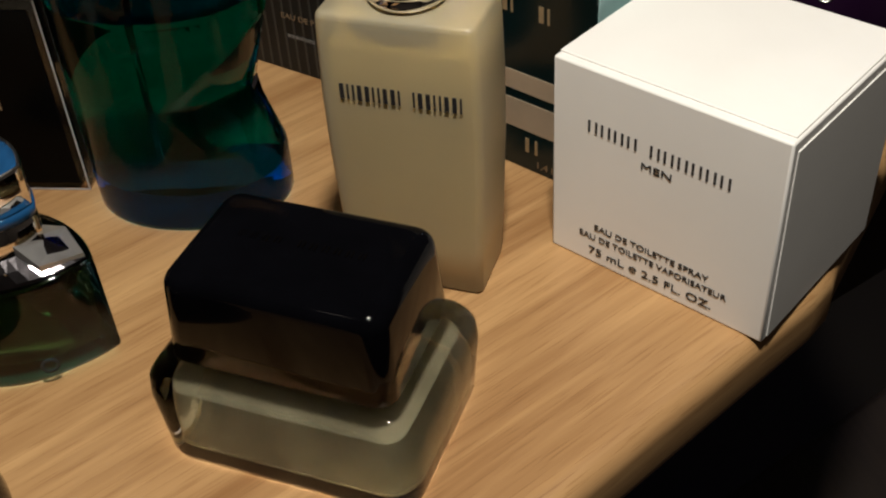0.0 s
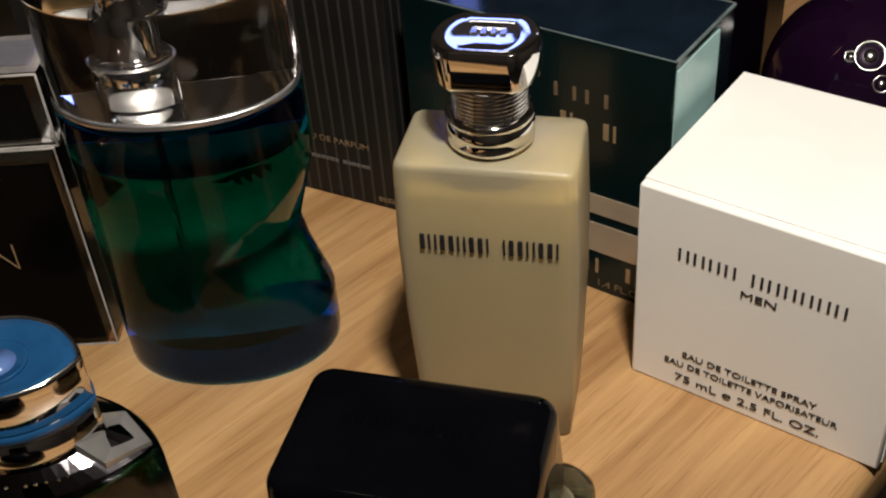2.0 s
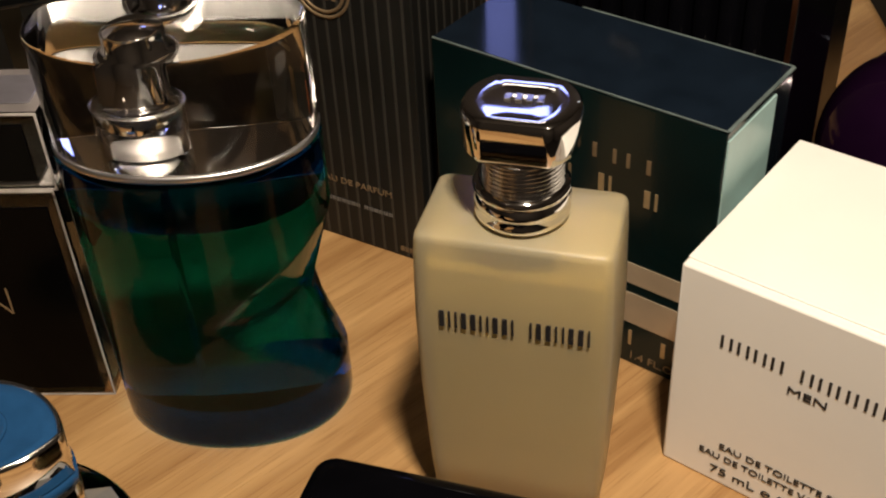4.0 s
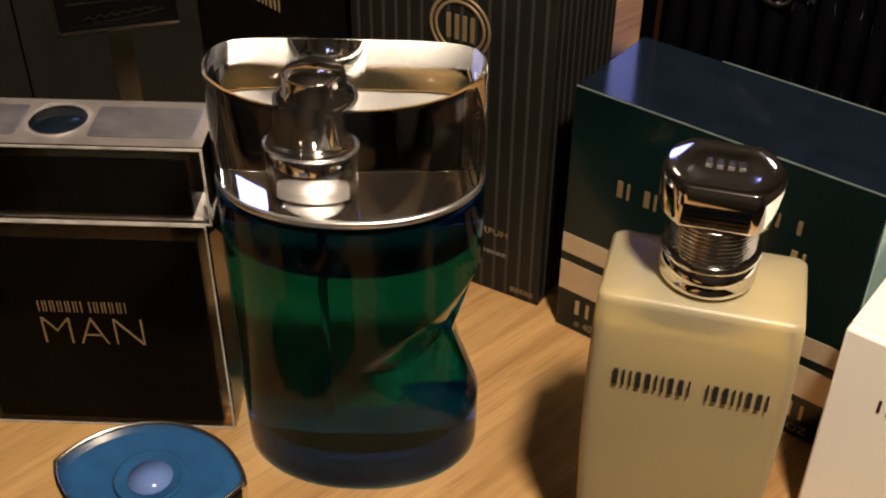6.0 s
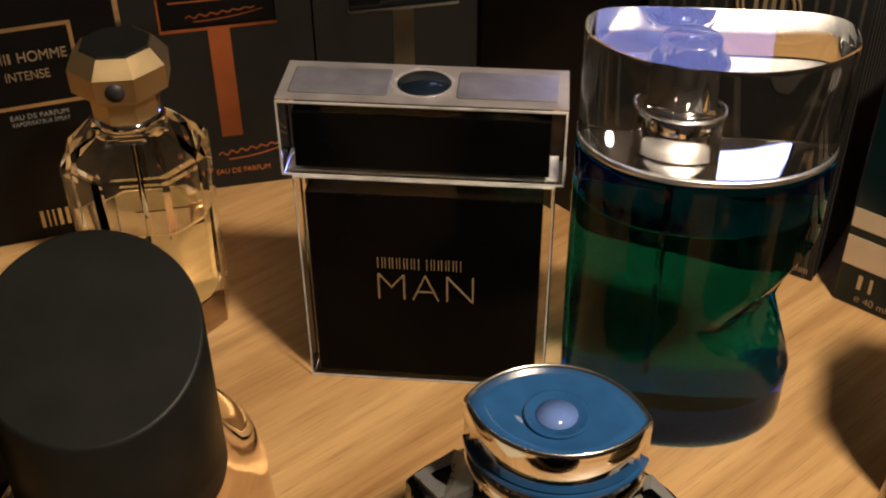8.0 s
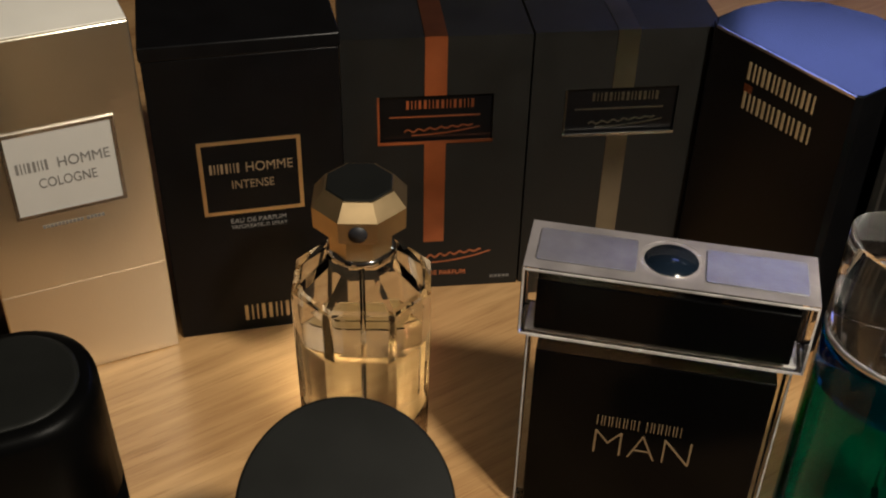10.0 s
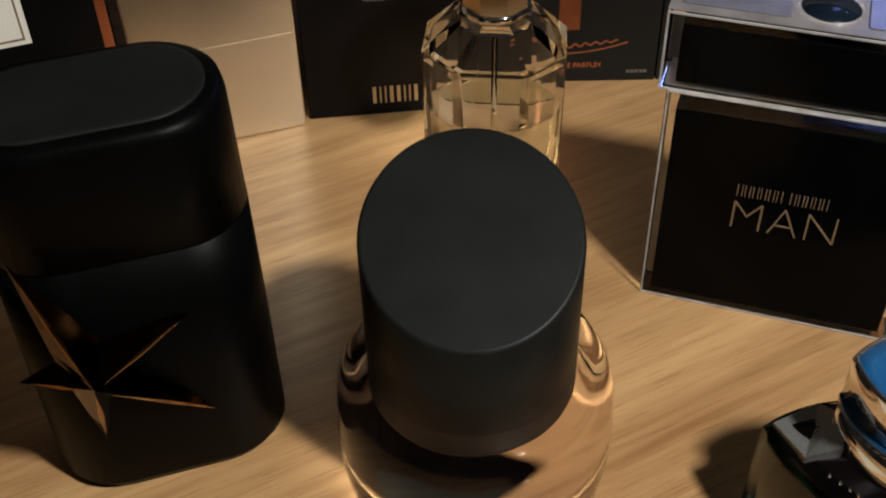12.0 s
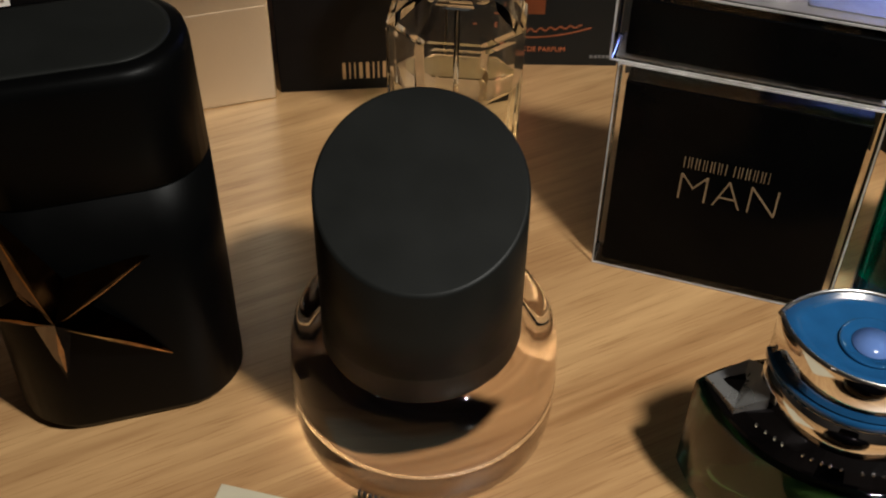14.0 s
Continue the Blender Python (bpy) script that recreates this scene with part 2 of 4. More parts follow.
def slab(w, d, z0, z1, r=0.0006, cx=0.0, cy=0.0, corner=None):
    """A box with softened edges, standing from z0 to z1."""
    c = corner if corner is not None else r * 1.01
    c = max(c, r * 1.01)
    base = rounded(w, d, c, 4, cx, cy)
    inner = rounded(w - 2 * r, d - 2 * r, max(c - r, 1e-5), 4, cx, cy)
    mid = rounded(w - 0.6 * r, d - 0.6 * r, max(c - 0.3 * r, 1e-5), 4, cx, cy)
    bm = loft([(z0, inner), (z0 + 0.3 * r, mid), (z0 + r, base), (z1 - r, base), (z1 - 0.3 * r, mid), (z1, inner)])
    for f in bm.faces:
        f.smooth = len(f.verts) == 4 and (f.calc_area() < (w + d) * r)
    return bm


def block(bm, x0, x1, y0, y1, z0, z1):
    v = [bm.verts.new((x, y, z)) for z in (z0, z1) for x, y in ((x0, y0), (x1, y0), (x1, y1), (x0, y1))]
    for q in ((3, 2, 1, 0), (4, 5, 6, 7), (0, 1, 5, 4), (1, 2, 6, 5), (2, 3, 7, 6), (3, 0, 4, 7)):
        bm.faces.new([v[i] for i in q])
    return bm


def plate(x0, x1, z0, z1, y, t=0.0003, tilt=0.0):
    """A thin upright plate on a front face: its face lies t before y."""
    bm = block(bmesh.new(), x0, x1, y - t, y + 0.0002, z0, z1)
    if tilt:
        bmesh.ops.rotate(bm, verts=bm.verts, cent=((x0 + x1) / 2, y, (z0 + z1) / 2), matrix=Matrix.Rotation(tilt, 3, "Y"))
    return bm


def border(x0, x1, z0, z1, w, y, t=0.0003):
    bm = bmesh.new()
    block(bm, x0, x1, y - t, y + 0.0002, z1 - w, z1)
    block(bm, x0, x1, y - t, y + 0.0002, z0, z0 + w)
    block(bm, x0, x0 + w, y - t, y + 0.0002, z0 + w, z1 - w)
    block(bm, x1 - w, x1, y - t, y + 0.0002, z0 + w, z1 - w)
    return bm


def lettering(name, text, x0, x1, z, height, y, material, parent, label="", thin=0.0):
    """Flat raised letters on a front face, from x0 to x1, standing on z."""
    cu = bpy.data.curves.new(name, "FONT")
    cu.body, cu.size, cu.extrude, cu.offset = text, 1.0, 0.01, -thin
    ob = new(name, cu)
    bpy.context.view_layer.update()
    me = bpy.data.meshes.new_from_object(ob.evaluated_get(bpy.context.evaluated_depsgraph_get()))
    bpy.data.objects.remove(ob)
    xs, ys = [v.co.x for v in me.vertices], [v.co.y for v in me.vertices]
    lo, wide, bottom, tall = min(xs), max(xs) - min(xs), min(ys), max(ys) - min(ys)
    for v in me.vertices:
        v.co = (x0 + (v.co.x - lo) / wide * (x1 - x0), y - 0.0002 - v.co.z * 0.01, z + (v.co.y - bottom) / tall * height)
    me.materials.clear()
    me.materials.append(material)
    ob = new(name, me)
    ob.parent = parent
    return tagged(ob, label)


def word_bars(x0, x1, z, height, y, counts, stem=0.35, thin=0.16, slope=0.0):
    """Plain upright bars in the place of a maker's name: a thick and a thin one for each letter."""
    bm = bmesh.new()
    total = sum(counts) + 0.7 * (len(counts) - 1)
    step, x, k = (x1 - x0) / total, x0, 0
    for c in counts:
        for i in range(c):
            zz = z + slope * (x - x0)
            a, b = ((stem, thin), (thin, stem))[k % 2]
            for lo, hi in ((0.10, 0.10 + a), (0.80 - b, 0.80)):
                if hi > lo + 0.01:
                    block(bm, x + lo * step, x + hi * step, y - 0.0003, y + 0.0001, zz, zz + height)
            x += step
            k += 1
        x += 0.7 * step
    return bm


def tube_ring(r_out, r_in, z0, z1, n=48, cx=0.0, cy=0.0):
    """An open ring of square section."""
    bm = bmesh.new()
    prof = [(r_in, z0), (r_out, z0), (r_out, z1), (r_in, z1)]
    return lathe(prof, n, cx, cy, closed=True, bm=bm)


def lathe(prof, n=48, cx=0.0, cy=0.0, closed=False, bm=None, smooth=True):
    """Turns rows of (radius, height) round an upright axis; ends with radius 0 close to a point."""
    bm = bm or bmesh.new()
    rings = []
    for r, z in prof:
        if r < 1e-7:
            rings.append([bm.verts.new((cx, cy, z))])
        else:
            rings.append([bm.verts.new((cx + r * math.cos(2 * math.pi * i / n), cy + r * math.sin(2 * math.pi * i / n), z)) for i in range(n)])
    pairs = list(zip(rings, rings[1:])) + ([(rings[-1], rings[0])] if closed else [])
    for a, b in pairs:
        for i in range(n):
            j = (i + 1) % n
            if len(a) == 1 and len(b) == 1:
                continue
            if len(a) == 1:
                f = bm.faces.new((a[0], b[j], b[i]))
            elif len(b) == 1:
                f = bm.faces.new((a[i], a[j], b[0]))
            else:
                f = bm.faces.new((a[i], a[j], b[j], b[i]))
            f.smooth = smooth
    return bm


def on_face(x, y, angle):
    """Pose of a box whose front left corner stands at (x, y) and whose front runs along the angle."""
    return pose(x, y, 0, 0, 0, angle)


# ---- structure ----
def solid(name, bm, material, label, kind="structure"):
    ob = part(name, bm, material, None, label)
    return tagged(ob, kind=kind)


ROOM = (-1.6, 1.6, -1.5, 1.25, -0.75, 1.65)
x0, x1, y0, y1, z0, z1 = ROOM
solid("floor", block(bmesh.new(), x0 - 0.1, x1 + 0.1, y0 - 0.1, y1 + 0.1, z0 - 0.1, z0), FLOOR, "dark brown carpeted floor of a dim room")
solid("ceiling", block(bmesh.new(), x0 - 0.1, x1 + 0.1, y0 - 0.1, y1 + 0.1, z1, z1 + 0.1), WALL, "plain painted ceiling in warm shade")
solid("wall_west", block(bmesh.new(), x0 - 0.1, x0, y0 - 0.1, y1 + 0.1, z0, z1), WALL, "plain warm painted wall")
solid("wall_east", block(bmesh.new(), x1, x1 + 0.1, y0 - 0.1, y1 + 0.1, z0, z1), WALL, "plain warm painted wall")
solid("wall_south", block(bmesh.new(), x0, x1, y0 - 0.1, y0, z0, z1), WALL, "plain warm painted wall")
north = bmesh.new()
for a in ((x0, 0.13, z0, z1), (0.42, x1, z0, z1), (0.13, 0.42, z0, 0.61), (0.13, 0.42, 0.84, z1)):
    block(north, a[0], a[1], y1, y1 + 0.1, a[2], a[3])
solid("wall_north", north, WALL, "plain warm painted wall with a window opening")


def table():
    """Oak table with a straight slanting edge, a blunt corner and rounded rims."""
    t = thing("oak_table", pose(0, 0, 0), "oiled light oak table top with rounded worn edge", "table")
    plan = [(0.224, -0.188), (0.349, -0.053), (0.3570, -0.042), (0.3605, -0.032), (0.405, 0.060), (0.405, 0.62), (-0.75, 0.62), (-0.75, -0.42), (0.015, -0.42)]

    def inset(d):
        out = []
        k = len(plan)
        for i in range(k):
            p0, p, p1 = (Vector(plan[j % k]) for j in (i - 1, i, i + 1))
            n0 = Vector(((p - p0).y, -(p - p0).x)).normalized()
            n1 = Vector(((p1 - p).y, -(p1 - p).x)).normalized()
            m = (n0 + n1)
            m = m / max(0.25, m.dot(n0))
            out.append((p.x - m.x * d, p.y - m.y * d))
        return out

    r = 0.0075
    rows = []
    for i in range(7):
        a = radians(15 * i)
        rows.append((-0.027 + r - r * math.cos(a), inset(r * (1 - math.sin(a)))))
    for i in range(7):
        a = radians(15 * i)
        rows.append((-r + r * math.sin(a), inset(r * (1 - math.cos(a)))))
    bm = loft(rows)
    for f in bm.faces:
        f.smooth = f.calc_area() < 0.02
    part("tabletop", bm, OAK, t)
    bm = bmesh.new()
    block(bm, -0.70, 0.20, 0.02, 0.56, -0.10, -0.027)
    part("apron", bm, DARK_WOOD, t, "dark stained wooden apron")
    for x, y in ((-0.69, 0.03), (0.15, 0.03), (-0.69, 0.51), (0.15, 0.51)):
        part("leg", block(bmesh.new(), x, x + 0.045, y, y + 0.045, -0.75, -0.10), DARK_WOOD, t, "dark stained wooden leg")
    return t


table()


def chair():
    """Dark chair that stands below the table's edge."""
    c = thing("dark_chair", pose(0.50, -0.03, -0.75, 0, 0, 40), "dark stained wooden chair tucked in below the table edge", "chair")
    part("seat", slab(0.40, 0.38, 0.42, 0.45, 0.008, corner=0.03), DARK_WOOD, c)
    for x in (-0.17, 0.17):
        for y in (-0.16, 0.16):
            part("leg", slab(0.035, 0.035, 0, 0.42, 0.004, x, y), DARK_WOOD, c)
    for x in (-0.17, 0.17):
        part("back_post", slab(0.032, 0.028, 0.45, 0.70, 0.004, x, 0.17), DARK_WOOD, c)
    part("back_rail", slab(0.32, 0.02, 0.61, 0.68, 0.004, 0, 0.17), DARK_WOOD, c)
    return c


chair()


# ---- cartons ----
def white_carton():
    b = thing("white_carton", on_face(0.2610, -0.0277, -36), "white card carton with black print near the table edge", "box")
    w, d, h = 0.0828, 0.074, 0.0765
    part("body", slab(w, d, 0, h, 0.0008, w / 2, d / 2), WHITE_CARD, b)
    part("flap", slab(w - 0.0012, d - 0.004, h, h + 0.0007, 0.0003, w / 2 - 0.0003, d / 2 + 0.001), WHITE_CARD, b, "folded top flap with a raised rim")
    part("side_seam", block(bmesh.new(), w, w + 0.0004, 0.003, d - 0.002, 0.001, h - 0.004), WHITE_CARD, b)
    part("name_mark", word_bars(0.0135, 0.0665, 0.0535, 0.0043, 0, (4, 6), 0.16, 0.16, -0.015), INK, b, "black bars in place of a name")
    lettering("print", "MEN", 0.0345, 0.0455, 0.0474, 0.0026, 0, INK, b, "small black capitals")
    lettering("print", "EAU DE TOILETTE SPRAY", 0.0180, 0.0620, 0.0148, 0.0023, 0, INK, b)
    lettering("print", "EAU DE TOILETTE VAPORISATEUR", 0.0120, 0.0690, 0.0103, 0.0023, 0, INK, b)
    lettering("print", "75 mL \u212e 2.5 FL. OZ.", 0.0160, 0.0640, 0.0040, 0.0031, 0, INK, b)
    return b


def teal_carton():
    b = thing("teal_carton", on_face(0.1905, 0.0592, -35.3), "glossy dark teal carton with sand coloured bands", "box")
    w, d, h = 0.1035, 0.0435, 0.1000
    part("body", slab(w, d, 0, h, 0.0006, w / 2, d / 2), TEAL_CARD, b)
    part("top_panel", slab(w - 0.001, d - 0.001, h, h + 0.0006, 0.0002, w / 2, d / 2), NAVY_CARD, b, "navy gloss top panel")
    part("band", plate(0.0004, w - 0.0004, 0.0345, 0.0425, 0), SAND_FOIL, b, "sand foil band")
    part("band", plate(0.0004, w - 0.0004, 0.0180, 0.0305, 0), SAND_FOIL, b, "sand foil band")
    part("side_panel", block(bmesh.new(), w, w + 0.0005, 0.0006, d - 0.012, 0.030, h - 0.003), AQUA_CARD, b, "pale aqua side panel")
    part("top_edge", block(bmesh.new(), 0.030, w, d - 0.0006, d + 0.0002, h + 0.0001, h + 0.0006), WORN_EDGE, b, "pale worn back edge of the top")
    part("top_edge", block(bmesh.new(), 0.0006, w, -0.0002, 0.0003, h + 0.0003, h + 0.0007), WORN_EDGE, b, "pale worn front edge of the top")
    part("top_edge", block(bmesh.new(), w - 0.0004, w + 0.0007, 0.0003, d - 0.0006, h + 0.0002, h + 0.0007), WORN_EDGE, b, "pale worn side edge of the top")
    for i, x in enumerate((0.0185, 0.0285, 0.0385, 0.0485, 0.063, 0.079)):
        part("name_mark", word_bars(x, x + 0.0065, 0.0655 if i != 4 else 0.066, 0.0062, 0, (1,), 0.3, 0.14), GOLD_INK if i > 3 else BRONZE_INK, b)
    part("name_mark", word_bars(0.060, 0.0835, 0.0775, 0.0050, 0, (2,), 0.12, 0.1), BRONZE_INK, b)
    for x in (0.0070, 0.0235, 0.040, 0.0565, 0.0725, 0.089):
        part("name_mark", word_bars(x, x + 0.0080, 0.0085, 0.0062, 0, (1,), 0.2, 0.14), GOLD_INK, b)
    lettering("print", "\u212e 40 ml  1.4 FL.OZ", 0.0080, 0.040, 0.0028, 0.0030, 0, BRONZE_INK, b)
    lettering("print", "1.4 FL.OZ", 0.0790, 0.098, 0.0028, 0.0030, 0, BRONZE_INK, b)
    return b


def striped_carton():
    """Dark carton with upright raised pinstripes and a round badge."""
    b = thing("striped_carton", on_face(0.1135, 0.1055, -28), "tall dark grey carton with upright pinstripes", "box")
    w, d, h = 0.0800, 0.050, 0.150
    part("body", slab(w, d, 0, h, 0.0006, w / 2, d / 2), STRIPE_DARK, b)
    x = 0.003
    while x < w - 0.002:
        part("pinstripe", plate(x, x + 0.0011, 0.001, h - 0.001, 0, 0.00015), STRIPE_LIGHT, b)
        x += 0.0052
    y = 0.004
    while y < d - 0.002:
        part("pinstripe", block(bmesh.new(), w, w + 0.00015, y, y + 0.0011, 0.001, h - 0.001), STRIPE_LIGHT, b)
        y += 0.0052
    badge = bmesh.new()
    for r in (0.0118, 0.0098):
        lathe([(r - 0.0011, 0), (r, 0), (r, 0.0005), (r - 0.0011, 0.0005)], 40, closed=True, bm=badge)
    for x in (-0.005, -0.0018, 0.0012, 0.0042):
        block(badge, x, x + 0.0014, -0.0045, 0.0045, 0, 0.0005)
    bmesh.ops.rotate(badge, verts=badge.verts, cent=(0, 0, 0), matrix=Matrix.Rotation(radians(90), 3, "X"))
    bmesh.ops.translate(badge, verts=badge.verts, vec=(0.0445, 0, 0.107))
    part("badge", badge, BRONZE_INK, b, "round bronze printed badge")
    lettering("print", "EAU DE PARFUM", 0.034, 0.066, 0.0265, 0.0026, 0, BRONZE_INK, b)
    part("print", word_bars(0.036, 0.066, 0.0175, 0.0016, 0, (7, 6), 0.3, 0.2), GREY_INK, b)
    part("print", word_bars(0.068, 0.078, 0.0030, 0.0022, 0, (5,), 0.3, 0.2), BRONZE_INK, b)
    return b


def champagne_carton():
    b = thing("champagne_carton", on_face(-0.1982, 0.0196, 36), "tall champagne foil carton with a white name plate", "box")
    w, d, h = 0.0625, 0.046, 0.1475
    part("body", slab(w, d, 0, h, 0.0008, w / 2, d / 2), CHAMPAGNE, b)
    part("lid_top", slab(w - 0.001, d - 0.001, h, h + 0.0006, 0.0002, w / 2, d / 2), IVORY_CARD, b, "ivory card top")
    part("fold_line", plate(0.0006, w - 0.0006, 0.0440, 0.0444, 0, 0.0001), SAND_FOIL, b)
    part("plate_rim", border(0.0125, 0.0520, 0.0775, 0.1130, 0.0014, 0, 0.0007), SILVER, b, "raised silver rim")
    part("name_plate", plate(0.0139, 0.0506, 0.0789, 0.1116, 0, 0.0004), PLATE, b, "white name plate")
    part("name_mark", word_bars(0.0158, 0.0276, 0.0965, 0.0042, -0.0004, (4,), 0.3, 0.14), GREY_INK, b)
    lettering("print", "HOMME", 0.0305, 0.0486, 0.0965, 0.0042, -0.0004, GREY_INK, b)
    lettering("print", "COLOGNE", 0.0228, 0.0430, 0.0892, 0.0040, -0.0004, GREY_INK, b)
    part("print", word_bars(0.0205, 0.0430, 0.0718, 0.0012, 0, (11, 5), 0.4, 0.3), GREY_INK, b)
    return b


def black_carton():
    b = thing("black_carton", on_face(-0.1478, 0.0600, 24), "tall glossy black carton with a gold framed label", "box")
    w, d, h = 0.0700, 0.046, 0.1290
    part("body", slab(w, d, 0, h, 0.0006, w / 2, d / 2), BLACK_CARD, b)
    part("lid", slab(w + 0.0012, d + 0.0012, h, h + 0.0058, 0.0007, w / 2, d / 2), BLACK_CARD, b, "black lid standing slightly proud")
    part("label_frame", border(0.0153, 0.0540, 0.0605, 0.0938, 0.0015, 0), GOLD, b, "thin gold frame")
    part("name_mark", word_bars(0.0188, 0.0308, 0.0795, 0.0042, 0, (4,), 0.3, 0.14), BRONZE_INK, b)
    lettering("print", "HOMME", 0.0328, 0.0505, 0.0795, 0.0042, 0, BRONZE_INK, b)
    lettering("print", "INTENSE", 0.0270, 0.0430, 0.0722, 0.0037, 0, BRONZE_INK, b)
    lettering("print", "EAU DE PARFUM", 0.0250, 0.0465, 0.0560, 0.0021, 0, GREY_INK, b)
    lettering("print", "VAPORISATEUR SPRAY", 0.0250, 0.0468, 0.0532, 0.0018, 0, GREY_INK, b)
    part("name_mark", word_bars(0.0260, 0.0458, 0.0058, 0.0078, 0, (4,), 0.28, 0.12), GOLD_INK, b, "gold bars in place of a name")
    return b


def ribbon_carton(x, y, ribbon, name_ink, sill, label):
    """Charcoal carton with a foil ribbon and a sunk window label."""
    b = thing("ribbon_carton", on_face(x, y, 18), label, "box", "pair of ribbon cartons")
    w, d, h = 0.0742, 0.048, 0.1225
    win = (0.0140, 0.0600, 0.0755, 0.0970)
    outer, hole = [(0, 0), (w, 0), (w, h), (0, h)], [(win[0], win[2]), (win[1], win[2]), (win[1], win[3]), (win[0], win[3])]
    bm = loft([(0, outer), (d, outer), (d, hole), (d - 0.002, hole)], smooth=False)
    for v in bm.verts:
        v.co = (v.co.x, d - v.co.z, v.co.y)
    part("body", bm, CHARCOAL, b)
    part("ribbon", plate(0.0325, 0.0412, win[3] + 0.0002, h + 0.0004, 0), ribbon, b, "foil ribbon printed down the front")
    part("ribbon", plate(0.0325, 0.0412, 0.0255, win[2] - 0.0002, 0), ribbon, b)
    part("ribbon", block(bmesh.new(), 0.0325, 0.0412, 0, d - 0.001, h, h + 0.0004), ribbon, b)
    part("window_panel", plate(win[0], win[1], win[2], win[3], 0.0018), BLACK_CARD, b, "sunk black label panel")
    part("window_sill", plate(win[0] - 0.0002, win[1] + 0.0002, win[2] - 0.0004, win[2] + 0.0008, 0, 0.0004), sill, b, "bright foil lower rim")
    part("window_side", plate(win[0] - 0.0002, win[0] + 0.0006, win[2] + 0.0008, win[3], 0, 0.0003), ribbon, b)
    part("name_mark", word_bars(0.0250, 0.0530, 0.0905, 0.0038, 0.0016, (8,), 0.3, 0.12), name_ink, b)
    part("rule", plate(0.0185, 0.0550, 0.0866, 0.0872, 0.0016), name_ink, b)
    bm = bmesh.new()
    for i in range(60):
        u = i / 59
        xx, zz = 0.0245 + 0.0270 * u, 0.0800 + 0.0007 * math.sin(u * 38) * (1 - 0.6 * u) + 0.0022 * u
        block(bm, xx, xx + 0.0006, 0.0012, 0.0017, zz, zz + 0.0005)
        block(bm, xx + 0.003, xx + 0.0036, 0.0012, 0.0017, 0.0782 + 0.0030 * u * u, 0.0786 + 0.0030 * u * u)
    part("scribble", bm, name_ink, b, "flowing script rule")
    bm = bmesh.new()
    for i in range(70):
        u = i / 69
        xx, zz = 0.0300 + 0.0270 * u, 0.0165 + 0.0009 * math.sin(u * 40) * (1 - 0.5 * u) + 0.0030 * u
        block(bm, xx, xx + 0.0006, -0.0003, 0.0001, zz, zz + 0.0006)
        block(bm, xx + 0.004, xx + 0.0046, -0.0003, 0.0001, 0.0138 + 0.0050 * u * u, 0.0143 + 0.0050 * u * u)
    part("scribble", bm, ribbon, b)
    lettering("print", "EAU DE PARFUM", 0.028, 0.051, 0.0070, 0.0024, 0, COPPER, b)
    part("print", word_bars(0.062, 0.071, 0.0040, 0.0013, 0, (5,), 0.4, 0.2), GREY_INK, b)
    return b


def slanted_carton():
    """Tall black carton with a curved left corner and a glossy top."""
    b = thing("tall_black_carton", pose(0.0570, 0.1390, 0, 0, 0, -43), "tall black carton with gold print and shiny top", "box")
    pts = [(0.004, 0.0), (0.0565, 0.0), (0.0585, 0.002), (0.0585, 0.056), (0.0565, 0.058), (0.020, 0.058), (0.000, 0.050), (-0.011, 0.036), (-0.015, 0.020), (-0.014, 0.004), (-0.010, 0.0)]
    h = 0.1255
    bm = loft([(0, pts), (h, pts)], smooth=False)
    part("body", bm, BLACK_CARD, b)
    part("top_panel", loft([(h, scaled(pts, 0.985, 0.985, 0.03, 0.03)), (h + 0.0006, scaled(pts, 0.98, 0.98, 0.03, 0.03))], smooth=False), NAVY_CARD, b, "glossy dark blue top")
    rim = bmesh.new()
    block(rim, -0.009, 0.0565, -0.0003, 0.0006, h - 0.0008, h + 0.0004)
    part("top_rim", rim, SILVER, b, "worn pale top edge")
    part("name_mark", word_bars(0.0090, 0.0420, 0.1110, 0.0072, 0, (7,), 0.22, 0.14), GOLD_INK, b)
    part("name_mark", word_bars(0.0090, 0.0130, 0.1060, 0.0030, 0, (3,), 0.22, 0.14), COPPER, b)
    part("name_mark", word_bars(0.0090, 0.0430, 0.0985, 0.0072, 0, (7,), 0.22, 0.14), GOLD_INK, b)
    return b


def copper_edge_carton():
    b = thing("copper_edged_carton", on_face(-0.2680, -0.0245, 38), "tall black carton with copper edge and white label", "box")
    w, d, h = 0.0790, 0.045, 0.140
    part("body", slab(w, d, 0, h, 0.0006, w / 2, d / 2), BLACK_CARD, b)
    part("edge_strip", block(bmesh.new(), w - 0.0045, w - 0.0008, -0.0004, 0.0002, 0.001, h - 0.001), COPPER, b, "copper foil edge strip")
    part("label", plate(0.014, 0.0500, 0.0560, 0.0980, 0), IVORY_CARD, b, "ivory label")
    part("label_line", border(0.0160, 0.0480, 0.0580, 0.0960, 0.0006, -0.0003), BRONZE_INK, b, "thin printed double line")
    bm = bmesh.new()
    block(bm, 0.0540, 0.0548, -0.0003, 0.0001, 0.0300, 0.0370)
    for i in range(16):
        block(bm, 0.0550 + 0.0011 * i, 0.0562 + 0.0011 * i, -0.0003, 0.0001, 0.0300 + 0.0008 * math.sin(i * 0.9), 0.0310 + 0.0008 * math.sin(i * 0.9))
    part("scribble", bm, GOLD_INK, b)
    return b


